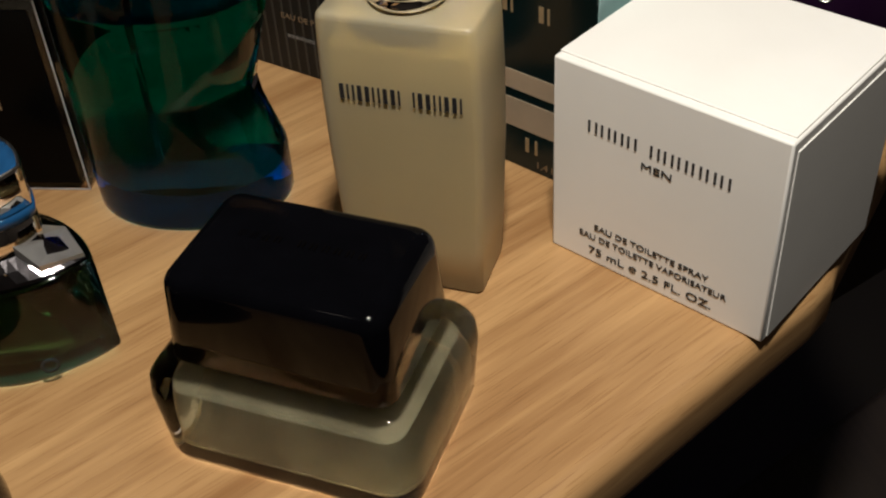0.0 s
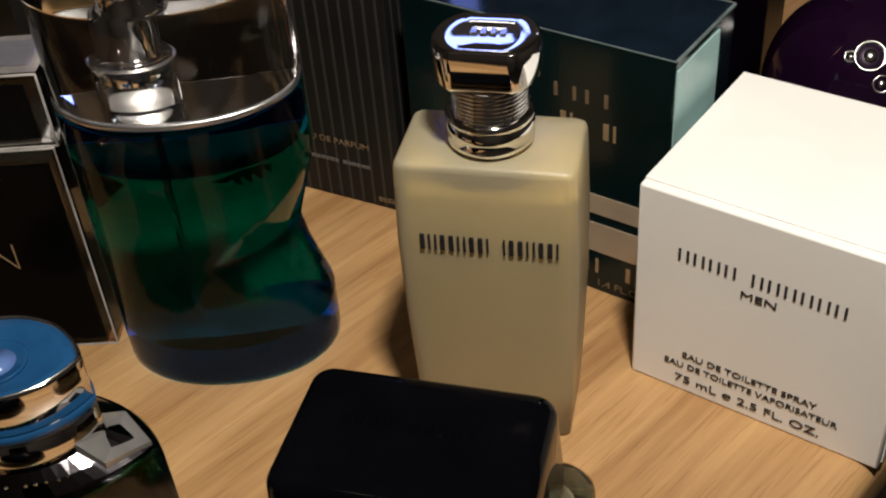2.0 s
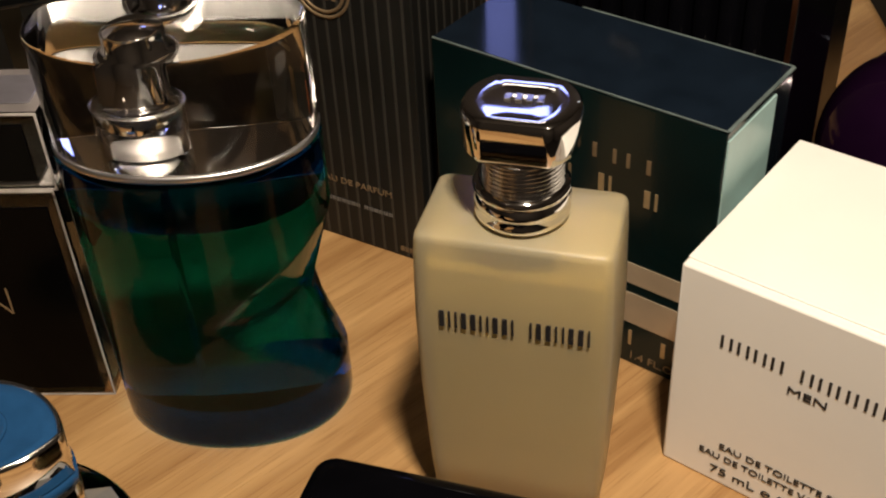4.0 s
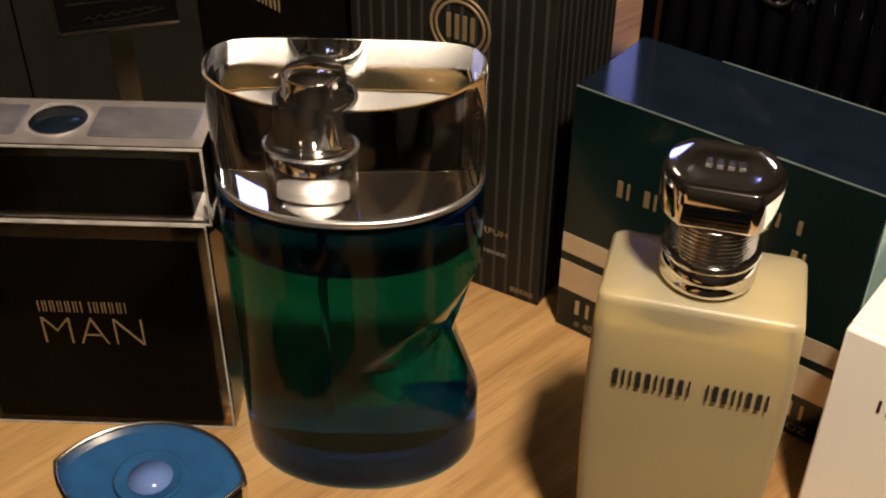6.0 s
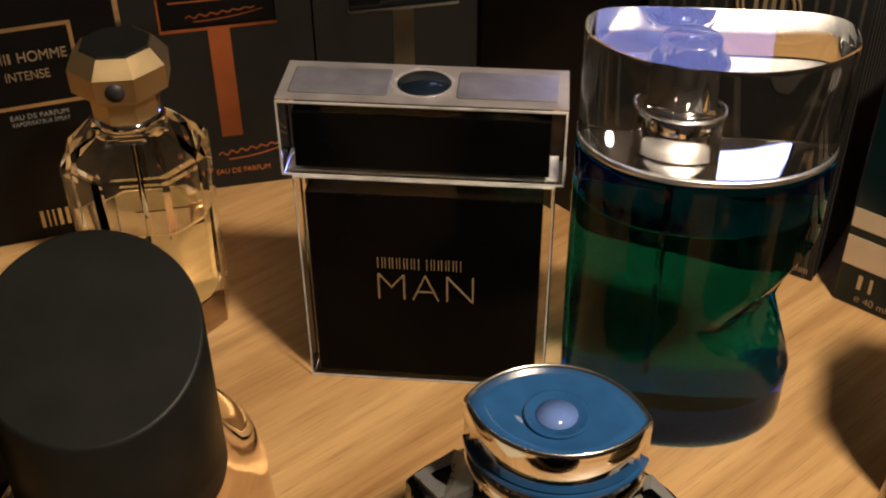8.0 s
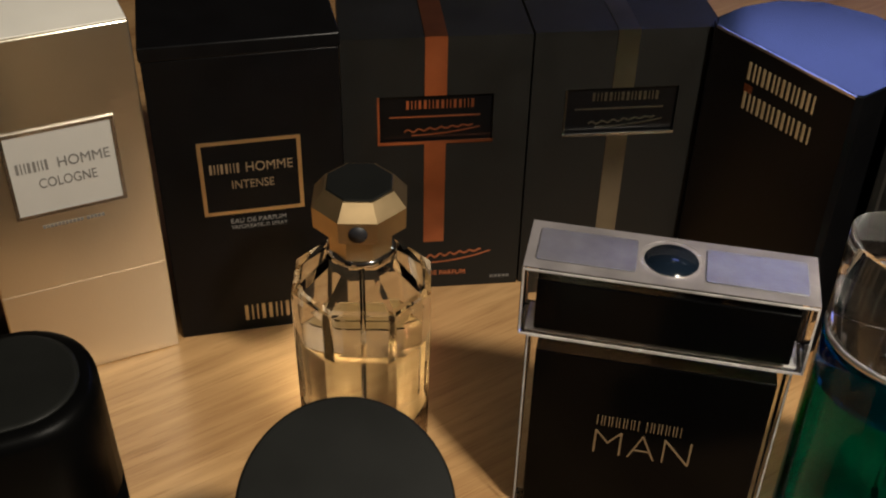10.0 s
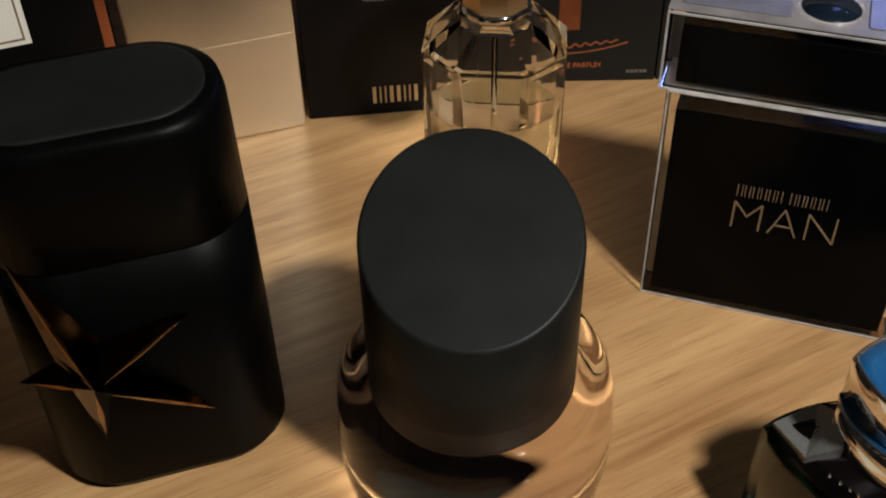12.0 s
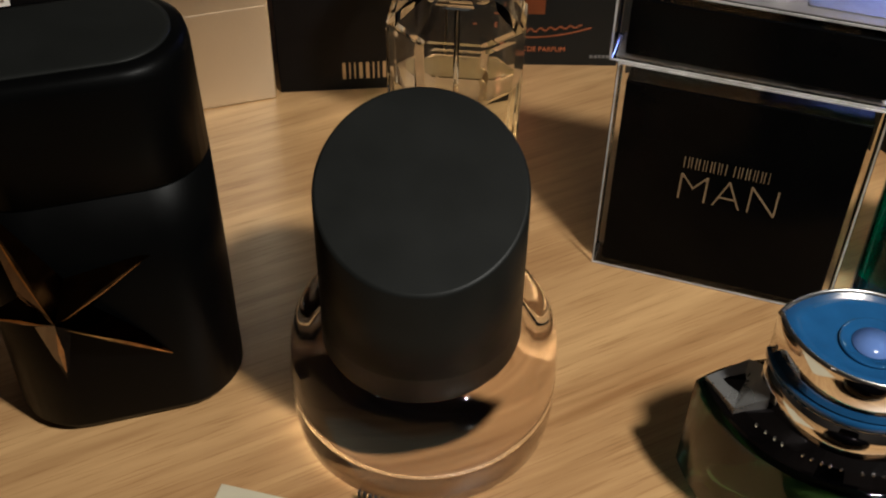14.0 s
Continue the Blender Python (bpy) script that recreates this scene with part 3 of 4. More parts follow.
def orange_edge_carton():
    b = thing("orange_edged_carton", on_face(0.2180, 0.1220, -37), "black glossy carton with thin orange edges", "box")
    w, d, h = 0.1085, 0.032, 0.150
    part("body", slab(w, d, 0, h, 0.0006, w / 2, d / 2), BLACK_GLOSS, b)
    for x in (0.0062, w - 0.0022):
        part("edge_strip", plate(x, x + 0.0018, 0.001, h - 0.001, 0), COPPER, b, "thin orange edge strip")
    for i in range(10):
        x = 0.014 + 0.009 * i
        part("flute", loft([(0.002, round_outline(0.0032, 12, x, -0.0006)), (h - 0.002, round_outline(0.0032, 12, x, -0.0006))]), BLACK_GLOSS, b)
    emblem = bmesh.new()
    for k, r in ((0, 0.0068), (1, 0.0030)):
        lathe([(r - 0.0014, 0), (r, 0), (r, 0.0008), (r - 0.0014, 0.0008)], 36, closed=True, bm=emblem)
    for sx in (-1, 1):
        block(emblem, sx * 0.0095 - 0.0022, sx * 0.0095 + 0.0022, -0.0012, 0.0012, 0, 0.0007)
        block(emblem, sx * 0.0128 - 0.0007, sx * 0.0128 + 0.0007, -0.0018, 0.0018, 0, 0.0007)
    bmesh.ops.rotate(emblem, verts=emblem.verts, cent=(0, 0, 0), matrix=Matrix.Rotation(radians(90), 3, "X"))
    bmesh.ops.translate(emblem, verts=emblem.verts, vec=(0.0510, -0.0040, 0.1225))
    part("emblem", emblem, CHROME, b, "small silver oval emblem")
    return b


white_carton()
teal_carton()
striped_carton()
champagne_carton()
black_carton()
ribbon_carton(-0.0885, 0.1048, COPPER, COPPER, COPPER, "charcoal carton with a copper foil ribbon")
ribbon_carton(-0.0172, 0.1283, DIM_SILVER, DIM_SILVER, SILVER, "charcoal carton with a silver foil ribbon")
slanted_carton()
copper_edge_carton()
orange_edge_carton()


# ---- bottles ----
def black_panel_bottle():
    """Clear acrylic slab bottle with black panels and an overhanging cap."""
    b = thing("acrylic_bottle", pose(0.0410, 0.0, 0), "square black bottle in a clear acrylic case", "perfume bottle")
    w, d, h = 0.0820, 0.0190, 0.0845
    part("case", slab(w, d, 0.0, h, 0.0011, 0, d / 2), ACRYLIC, b, "clear acrylic case")
    part("core", slab(w - 0.0072, d - 0.0030, 0.0034, h - 0.0060, 0.0005, 0, d / 2 - 0.0018), BLACK_CORE, b, "glossy black core")
    # Thin pale border paints the bevel's highlight round the case front.
    part("edge_shine", border(-w / 2 + 0.0004, w / 2 - 0.0004, 0.0003, h - 0.0003, 0.0005, 0.0, 0.0002), EDGE_SHINE, b, "pale line painted as shine on the acrylic edge")
    cap = part("cap", slab(0.0872, 0.0245, 0.0856, 0.1122, 0.0011, 0, 0.0100), ACRYLIC, b, "clear overhanging acrylic cap")
    part("cap_core", slab(0.0772, 0.0210, 0.0892, 0.1086, 0.0005, 0, 0.0079), BLACK_CORE, cap, "black insert in the cap")
    # Cap highlights put in as pale parts: front border and lower slab.
    part("edge_shine", border(-0.0432, 0.0432, 0.0860, 0.1119, 0.0006, -0.00225, 0.0002), EDGE_SHINE, cap, "pale line painted as shine on the acrylic edge")
    part("lower_rim_shine", slab(0.0830, 0.0200, 0.0864, 0.0874, 0.0003, 0, 0.0100), EDGE_SHINE, cap, "pale slab painted as shine low inside the cap")
    part("top_plate", slab(0.0866, 0.0239, 0.1122, 0.1125, 0.0001, 0, 0.0100), TOP_RIM, cap, "milky acrylic top")
    for sx in (-1, 1):
        part("top_haze", slab(0.0300, 0.0160, 0.1125, 0.1129, 0.0003, sx * 0.0252, 0.0100, corner=0.0012), HAZY, cap, "scuffed milky top pad")
    part("cap_ring", tube_ring(0.0096, 0.0083, 0.1122, 0.1131, 40, 0, 0.0100), ACRYLIC, cap)
    part("cap_dot", lathe([(0, 0.1122), (0.0082, 0.1122), (0.0082, 0.1127), (0, 0.1127)], 40, 0, 0.0100), NAVY_CARD, cap, "dark blue round pad")
    part("name_mark", word_bars(-0.0155, 0.0125, 0.0500, 0.0042, -0.0004, (6, 5), 0.12, 0.1), BRONZE_INK, b)
    lettering("print", "MAN", -0.0155, 0.0162, 0.0372, 0.0105, -0.0004, BRONZE_INK, b, "thin bronze capitals", 0.028)
    return b


def green_bottle():
    """Round fronted blue-green bottle with a faceted notch and a thick clear cap."""
    b = thing("green_bottle", pose(0.1245, 0.0, 0), "blue-green glass bottle with a faceted notch and thick clear cap", "perfume bottle")

    def outline(half_w, front, back, n=64):
        """Bowed front, nearly flat back with rounded corners."""
        pts = []
        for i in range(n):
            a = 2 * math.pi * i / n
            c, s = math.cos(a), math.sin(a)
            if s < 0:
                pts.append((half_w * (abs(c) ** 0.92) * (1 if c > 0 else -1), -front * abs(s) ** 1.05))
            else:
                pts.append((half_w * (abs(c) ** 0.42) * (1 if c > 0 else -1), back * abs(s) ** 0.55))
        return pts

    def notch(x, y, z):
        """Pulls the right flank in to a sharp valley, as two facet cuts that meet in a star point."""
        t = (x - 0.004) / 0.034
        if t <= 0:
            return x, y
        valley = 0.0520 - 0.0045 * t
        span = (0.030 if z > valley else 0.0260) * t + 0.0006
        k = max(0.0, 1 - abs(z - valley) / span)
        deep = 0.0105 * k * t
        return x - deep * 0.85, y + (deep * 1.1 if y < 0 else 0.0)

    def swell(z):
        return 1.0 - 0.012 * max(0.0, 1 - z / 0.05)

    zs = [0.0, 0.0006, 0.0022] + [0.006 + 0.0019 * i for i in range(50)] + [0.1010, 0.1030]
    rows = []
    for z in zs:
        k = (0.93 if z == 0 else 0.975 if z < 0.001 else 1.0) * swell(z)
        rows.append((z, [notch(x * k, y * k, z) for x, y in outline(0.0378, 0.0258, 0.0135)]))
    bm = loft(rows)
    for f in bm.faces:
        m = f.calc_center_median()
        if m.x > 0.014 and 0.024 < m.z < 0.084:
            f.smooth = False
    body = part("body", bm, GREEN_GLASS, b, "thick blue-green glass body")
    level = 0.0845
    inner = [(0.0140, scaled(outline(0.0340, 0.0222, 0.0100), 0.9)), (0.0150, scaled(outline(0.0340, 0.0222, 0.0100), 0.97))]
    for i in range(35):
        z = 0.0160 + (level - 0.0160) * i / 34
        inner.append((z, [notch(x, y, z) for x, y in outline(0.0340, 0.0222, 0.0100)]))
    part("scent", loft(inner), GREEN_SCENT, body, "green scent filling the bottle")
    air = [(z, [notch(x, y, z) for x, y in outline(0.0340 * k, 0.0222 * k, 0.0100 * k)]) for z, k in ((level + 0.0004, 1.0), (0.0900, 1.0), (0.0960, 0.99), (0.0985, 0.95), (0.0995, 0.85))]
    part("foot", loft([(0.0010, scaled(outline(0.0378, 0.0258, 0.0135), 0.90)), (0.0030, scaled(outline(0.0378, 0.0258, 0.0135), 0.95)), (0.0118, scaled(outline(0.0378, 0.0258, 0.0135), 0.95)), (0.0132, scaled(outline(0.0378, 0.0258, 0.0135), 0.90))]), BLUE_FOOT, body, "deep blue glass foot")
    part("air_space", loft(air), BLUE_SPACE, body, "deep blue air space above the scent")
    part("dip_tube", lathe([(0, 0.0175), (0.0011, 0.0175), (0.0011, 0.0980), (0, 0.0980)], 16, -0.0080, 0.0), CLEAR, body, "thin clear dip tube")
    plate_line = outline(0.0376, 0.0256, 0.0134)
    part("collar", loft([(0.1030, scaled(plate_line, 0.985)), (0.1036, plate_line), (0.1048, plate_line), (0.1052, scaled(plate_line, 0.985))]), GAP_METAL, b, "thin silver collar plate")
    o = outline(0.0374, 0.0254, 0.0133)
    cap = part("cap", loft([(0.1055, scaled(o, 0.985)), (0.1061, o), (0.1375, o), (0.1384, scaled(o, 0.99)), (0.1387, scaled(o, 0.97))]), MID_CLEAR, b, "thick clear cap")
    part("pump", lathe([(0, 0.1062), (0.0108, 0.1062), (0.0108, 0.1190), (0.0100, 0.1202), (0.0084, 0.1208), (0.0084, 0.1340), (0.0076, 0.1350), (0, 0.1350)], 48, -0.0080, -0.002), CHROME, cap, "chrome spray pump inside the cap")
    part("pump_ring", tube_ring(0.0114, 0.0106, 0.1182, 0.1190, 48, -0.0080, -0.002), SILVER, cap)
    return b


def frosted_bottle():
    """Tall frosted glass flask with a slight waist and an oval silver cap."""
    b = thing("frosted_bottle", pose(0.1955, -0.0490, 0, 0, 0, -13), "tall frosted glass bottle with pale yellow scent", "perfume bottle")
    cx, cy = 0.0195, 0.0152
    rows = []
    for z, w, d, r in ((0, 0.0445, 0.024, 0.002), (0.0010, 0.0470, 0.026, 0.0026), (0.02, 0.0492, 0.028, 0.0028), (0.05, 0.0514, 0.0295, 0.0028), (0.075, 0.0518, 0.0298, 0.0028), (0.094, 0.0508, 0.0296, 0.0028),
                       (0.0998, 0.0502, 0.0292, 0.0028), (0.1012, 0.0496, 0.0286, 0.0028), (0.1020, 0.0478, 0.0268, 0.0026), (0.1024, 0.030, 0.016, 0.0026)):
        rows.append((z, rounded(w, d, r, 6, cx, cy)))
    body = part("body", loft(rows), FROST, b, "frosted glass body")
    rows = [(z, rounded(w, d, 0.003, 5, cx, cy)) for z, w, d in ((0.006, 0.040, 0.020), (0.02, 0.0440, 0.023), (0.05, 0.0460, 0.0245), (0.075, 0.0465, 0.0250), (0.0905, 0.0455, 0.0245))]
    part("scent", loft(rows), HONEY, body, "pale yellow scent")
    collar = lathe([(0, 0.1022), (0.0104, 0.1022), (0.0120, 0.1040), (0.0121, 0.1052), (0.0113, 0.1064), (0.0118, 0.1072), (0.0122, 0.1086), (0.0114, 0.1100), (0.0112, 0.1104), (0.0120, 0.1110), (0.0123, 0.1120), (0.0114, 0.1130), (0, 0.1130)], 48, cx, cy)
    part("collar", collar, CHROME, b, "chrome ring collar")
    prof = [(0, 0.1130)]
    for i in range(8):
        z = 0.1131 + 0.0012 * i
        prof += [(0.0104, z), (0.0108, z + 0.0004), (0.0104, z + 0.0008)]
    prof += [(0, 0.1230)]
    part("ribbed_neck", lathe(prof, 48, cx, cy), SILVER, b, "ribbed silver neck")
    o = []
    for i in range(48):
        a = 2 * math.pi * i / 48
        o.append((cx + 0.0142 * math.cos(a), cy + max(-0.0112, min(0.0112, 0.0142 * math.sin(a)))))
    rows = [(0.1222, scaled(o, 0.86, 0.86, cx, cy)), (0.1230, scaled(o, 0.93, 0.93, cx, cy)), (0.1242, o), (0.1325, scaled(o, 1.02, 1.02, cx, cy)), (0.1342, scaled(o, 0.99, 0.99, cx, cy)), (0.1348, scaled(o, 0.93, 0.93, cx, cy)), (0.1338, scaled(o, 0.6, 0.6, cx, cy)), (0.1335, scaled(o, 0.2, 0.2, cx, cy))]
    bm = loft(rows)
    for f in bm.faces:
        f.smooth = abs(f.normal.y) < 0.95
    part("cap", bm, CHROME, b, "chrome cap with flattened front and dished top")
    bm = bmesh.new()
    for i in range(4):
        block(bm, cx - 0.0045 + 0.0026 * i, cx - 0.0030 + 0.0026 * i, cy + 0.001, cy + 0.0038, 0.1336, 0.1341)
    part("name_mark", bm, SILVER, b, "faint pressed bars")
    part("name_mark", word_bars(0.0005, 0.0408, 0.0742, 0.0052, -0.0001, (5, 4), 0.30, 0.13), INK, b, "black bars in place of a name")
    return b


def cube_bottle():
    """Low square glass flask under a wide rounded black cap."""
    b = thing("low_glass_bottle", pose(0.1940, -0.1130, 0, 0, 0, -15.3), "low square clear glass bottle with a large glossy black cap", "perfume bottle")
    W, D = 0.0825, 0.0590
    rows = [(0, rounded(W - 0.008, D - 0.006, 0.007, 6)), (0.0010, rounded(W - 0.004, D - 0.003, 0.008, 6)), (0.0040, rounded(W - 0.002, D - 0.001, 0.009, 6)), (0.0250, rounded(W + 0.002, D, 0.009, 6)),
            (0.0305, rounded(W + 0.001, D - 0.001, 0.009, 6)), (0.0335, rounded(W - 0.003, D - 0.005, 0.008, 6)), (0.0352, rounded(W - 0.010, D - 0.010, 0.008, 6)), (0.0364, rounded(W - 0.016, D - 0.014, 0.008, 6))]
    body = part("body", loft(rows), THIN_CLEAR, b, "thick clear glass body")
    rows = [(0.0045, rounded(W - 0.020, D - 0.016, 0.004, 5)), (0.0058, rounded(W - 0.013, D - 0.010, 0.005, 5)), (0.0255, rounded(W - 0.012, D - 0.012, 0.005, 5)), (0.0300, rounded(W - 0.022, D - 0.020, 0.005, 5)), (0.0312, rounded(W - 0.032, D - 0.028, 0.005, 5))]
    part("scent", loft(rows, smooth=False), LEMON_SCENT, body, "pale gold scent")
    tube = lathe([(0, -0.013), (0.0010, -0.013), (0.0010, 0.013), (0, 0.013)], 12)
    bmesh.ops.rotate(tube, verts=tube.verts, cent=(0, 0, 0), matrix=Matrix.Rotation(radians(68), 3, "Y"))
    bmesh.ops.translate(tube, verts=tube.verts, vec=(-0.010, -0.004, 0.018))
    part("dip_tube", tube, CLEAR, body, "thin clear dip tube")
    cw, cd, r = 0.0685, 0.0462, 0.0050
    rows = [(0.0364, rounded(cw - 0.004, cd - 0.004, 0.006, 6)), (0.0370, rounded(cw - 0.001, cd - 0.001, 0.006, 6)), (0.0380, rounded(cw, cd, 0.006, 6)), (0.0616, rounded(cw - 0.003, cd - 0.003, 0.006, 6))]
    for i in range(1, 6):
        a = radians(18 * i)
        k = r * (1 - math.cos(a))
        rows.append((0.0616 + r * math.sin(a), rounded(cw - 0.003 - 2 * k, cd - 0.003 - 2 * k, max(0.006 - k * 0.7, 0.0018), 6)))
    part("cap", loft(rows), BLACK_GLOSS, b, "large rounded glossy black cap")
    bm = bmesh.new()
    for i in range(11):
        if i == 4:
            continue
        x = -0.019 + 0.0036 * i
        block(bm, x, x + 0.0005, 0.001, 0.0036, 0.0664, 0.0668)
        block(bm, x + 0.0013, x + 0.0018, 0.001, 0.0036, 0.0664, 0.0668)
    part("name_mark", bm, DARK_CHROME, b, "faint pressed bars in place of a name")
    return b


def eye_bottle():
    """Low leaf shaped bottle with sloping mirrored shoulders, a two ring chrome cap and a blue lens top."""
    b = thing("leaf_bottle", pose(0.0832, -0.0850, 0, 0, 0, -5), "low leaf shaped teal glass bottle with a blue lens cap", "perfume bottle")
    o = leaf_outline(0.0790, 0.0450, 24)
    body = part("body", sharp_ends(loft([(0.0006, scaled(o, 0.80, 0.90)), (0.0020, scaled(o, 0.86, 0.97)), (0.0045, scaled(o, 0.985, 1.0)), (0.0060, o), (0.0385, scaled(o, 0.99, 0.99)), (0.0405, scaled(o, 0.985, 0.97)), (0.0408, scaled(o, 0.94, 0.90))]), 0.036), TEAL_GLASS, b, "dark teal glass body")
    part("scent", sharp_ends(loft([(0.0095, scaled(o, 0.80, 0.76)), (0.0110, scaled(o, 0.85, 0.82)), (0.0335, scaled(o, 0.87, 0.84)), (0.0350, scaled(o, 0.82, 0.78))]), 0.030), OLIVE_SCENT, body, "olive green scent")
    part("foot", loft([(0.0, scaled(o, 0.74, 0.80)), (0.0007, scaled(o, 0.78, 0.86))]), TEAL_GLASS, body, "teal glass foot")
    bm = lathe([(0.0018, 0), (0.0030, 0), (0.0030, 0.0005), (0.0018, 0.0005)], 24, closed=True)
    bmesh.ops.rotate(bm, verts=bm.verts, cent=(0, 0, 0), matrix=Matrix.Rotation(radians(90), 3, "X"))
    bmesh.ops.rotate(bm, verts=bm.verts, cent=(0, 0, 0), matrix=Matrix.Rotation(radians(30), 3, "Z"))
    bmesh.ops.translate(bm, verts=bm.verts, vec=(0.0225, -0.0152, 0.0085))
    part("ring_mark", bm, INK, body, "small dark moulded ring")

    c = leaf_outline(0.0480, 0.0330, 24)
    cx, cy = 0.0008, 0.0005
    cc = [(x + cx, y + cy) for x, y in c]

    def at(k, ky=None):
        return scaled(cc, k, ky or k, cx, cy)

    rows = [(0.0409, scaled(o, 0.95, 0.92)), (0.0418, scaled(o, 0.935, 0.90)), (0.0445, scaled(o, 0.80, 0.82)), (0.0472, at(0.98))]
    part("shoulder", loft(rows, smooth=False), DARK_CHROME, b, "dark mirrored sloping shoulder")
    for sx in (-1, 1):
        bm = bmesh.new()
        q = [bm.verts.new(p) for p in ((sx * 0.0366, -0.0002, 0.0434), (sx * 0.0270, -0.0098, 0.0450), (sx * 0.0190, -0.0080, 0.0508), (sx * 0.0215, 0.0020, 0.0514), (sx * 0.0270, 0.0090, 0.0454))]
        bm.faces.new(q)
        ex = bmesh.ops.extrude_face_region(bm, geom=bm.faces[:])
        for v in ex["geom"]:
            if isinstance(v, bmesh.types.BMVert):
                v.co.z -= 0.0040
        part("shoulder_plate", bm, SHOULDER_METAL, b, "bright satin plate on the shoulder")
    bm = bmesh.new()
    rng = random.Random(5)
    for row in range(2):
        for i in range(17):
            u = -0.78 + 1.56 * i / 16
            x = 0.0262 * u
            y = -0.0182 * (1 - 0.52 * u * u) + 0.0026 * row
            z = 0.0440 + 0.0009 * row
            if rng.random() < 0.8:
                bmesh.ops.create_icosphere(bm, subdivisions=1, radius=0.00065, matrix=Matrix.Translation((x + rng.uniform(-0.0004, 0.0004), y, z + 0.0003)))
    part("studs", bm, CHROME, b, "small raised bright marks round the shoulder")
    cap = part("cap", loft([(0.0455, at(0.97)), (0.0462, at(1.0)), (0.0562, at(0.985)), (0.0567, at(0.94))]), CHROME, b, "polished chrome lower ring")
    part("blue_ring", loft([(0.0566, at(0.93)), (0.0572, at(1.0)), (0.0600, at(1.01)), (0.0606, at(0.95))]), BLUE_PLASTIC, cap, "clear blue ring between the chrome rings")
    part("upper_ring", loft([(0.0605, at(0.95)), (0.0610, at(0.99)), (0.0732, at(1.0)), (0.0742, at(0.985)), (0.0741, at(0.945)), (0.0725, at(0.925)), (0.0690, at(0.915))]), CHROME, cap, "polished chrome upper ring")
    part("rim", loft([(0.0735, at(0.93)), (0.0743, at(0.945)), (0.0746, at(0.965)), (0.0744, at(0.985)), (0.0738, at(0.985))], caps=False), SILVER, cap, "pale top rim")
    part("lens", loft([(0.0692, at(0.915)), (0.0738, at(0.93)), (0.0726, at(0.75)), (0.0716, at(0.5)), (0.0714, at(0.3))]), BLUE_PLASTIC, cap, "dished clear blue lens")
    part("iris", lathe([(0, 0.0712), (0.0082, 0.0714), (0.0086, 0.0723), (0.0080, 0.0726), (0.0074, 0.0718), (0, 0.0717)], 40, cx, cy), BLUE_PLASTIC, cap, "round blue rim")
    part("pupil", lathe([(0, 0.0716), (0.0052, 0.0717), (0.0054, 0.0721), (0, 0.0720)], 32, cx, cy), PALE_BLUE, cap, "pale blue disc")
    return b


def slant_cap_bottle():
    """Round thick glass under a black cylinder cap that is cut at a slant."""
    b = thing("slant_cap_bottle", pose(-0.0345, -0.0830, 0), "round clear glass bottle with a slanted matt black cap", "perfume bottle")
    prof = [(0, 0.0), (0.0345, 0.0), (0.0375, 0.0012), (0.0390, 0.004), (0.0398, 0.012), (0.0398, 0.024), (0.0392, 0.0330), (0.0378, 0.0395), (0.0358, 0.0425), (0.0330, 0.0438), (0.0300, 0.0440), (0.0150, 0.0440), (0, 0.0440)]
    body = part("body", lathe(prof, 96), MID_CLEAR, b, "thick clear glass body")
    prof = [(0, 0.0085), (0.0260, 0.0085), (0.0310, 0.0096), (0.0335, 0.0125), (0.0342, 0.0180), (0.0340, 0.0250), (0.0318, 0.0292), (0.0280, 0.0302), (0, 0.0304)]
    part("scent", lathe(prof, 96), ROSE_SPACE, body, "rosy scent inside the glass")
    lean = Vector((-0.31, 0.95))
    ax, ay = -0.0010, 0.0010

    def top(x, y):
        return 0.0880 + 0.43 * ((x - ax) * lean.x + (y - ay) * lean.y)

    o = round_outline(0.0290, 72, ax, ay)
    rows = [(0.0334, scaled(o, 0.97, 0.97, ax, ay)), (0.0340, o), (lambda x, y: top(x, y) - 0.0008, o), (lambda x, y: top(x, y) - 0.0002, scaled(o, 0.988, 0.988, ax, ay)), (top, scaled(o, 0.965, 0.965, ax, ay))]
    part("cap", loft(rows), BLACK_MATT, b, "matt black cap with slanted top")
    bm = bmesh.new()
    for i in range(6):
        a = radians(262 + 5.2 * i)
        x, y = 0.0388 * math.cos(a), 0.0388 * math.sin(a)
        for k in (-0.0009, 0.0007):
            block(bm, x + k - 0.0004, x + k + 0.0004, y - 0.0008, y + 0.0006, 0.0016, 0.0042)
    part("name_mark", bm, INK, b, "dark bars in place of a name")
    return b


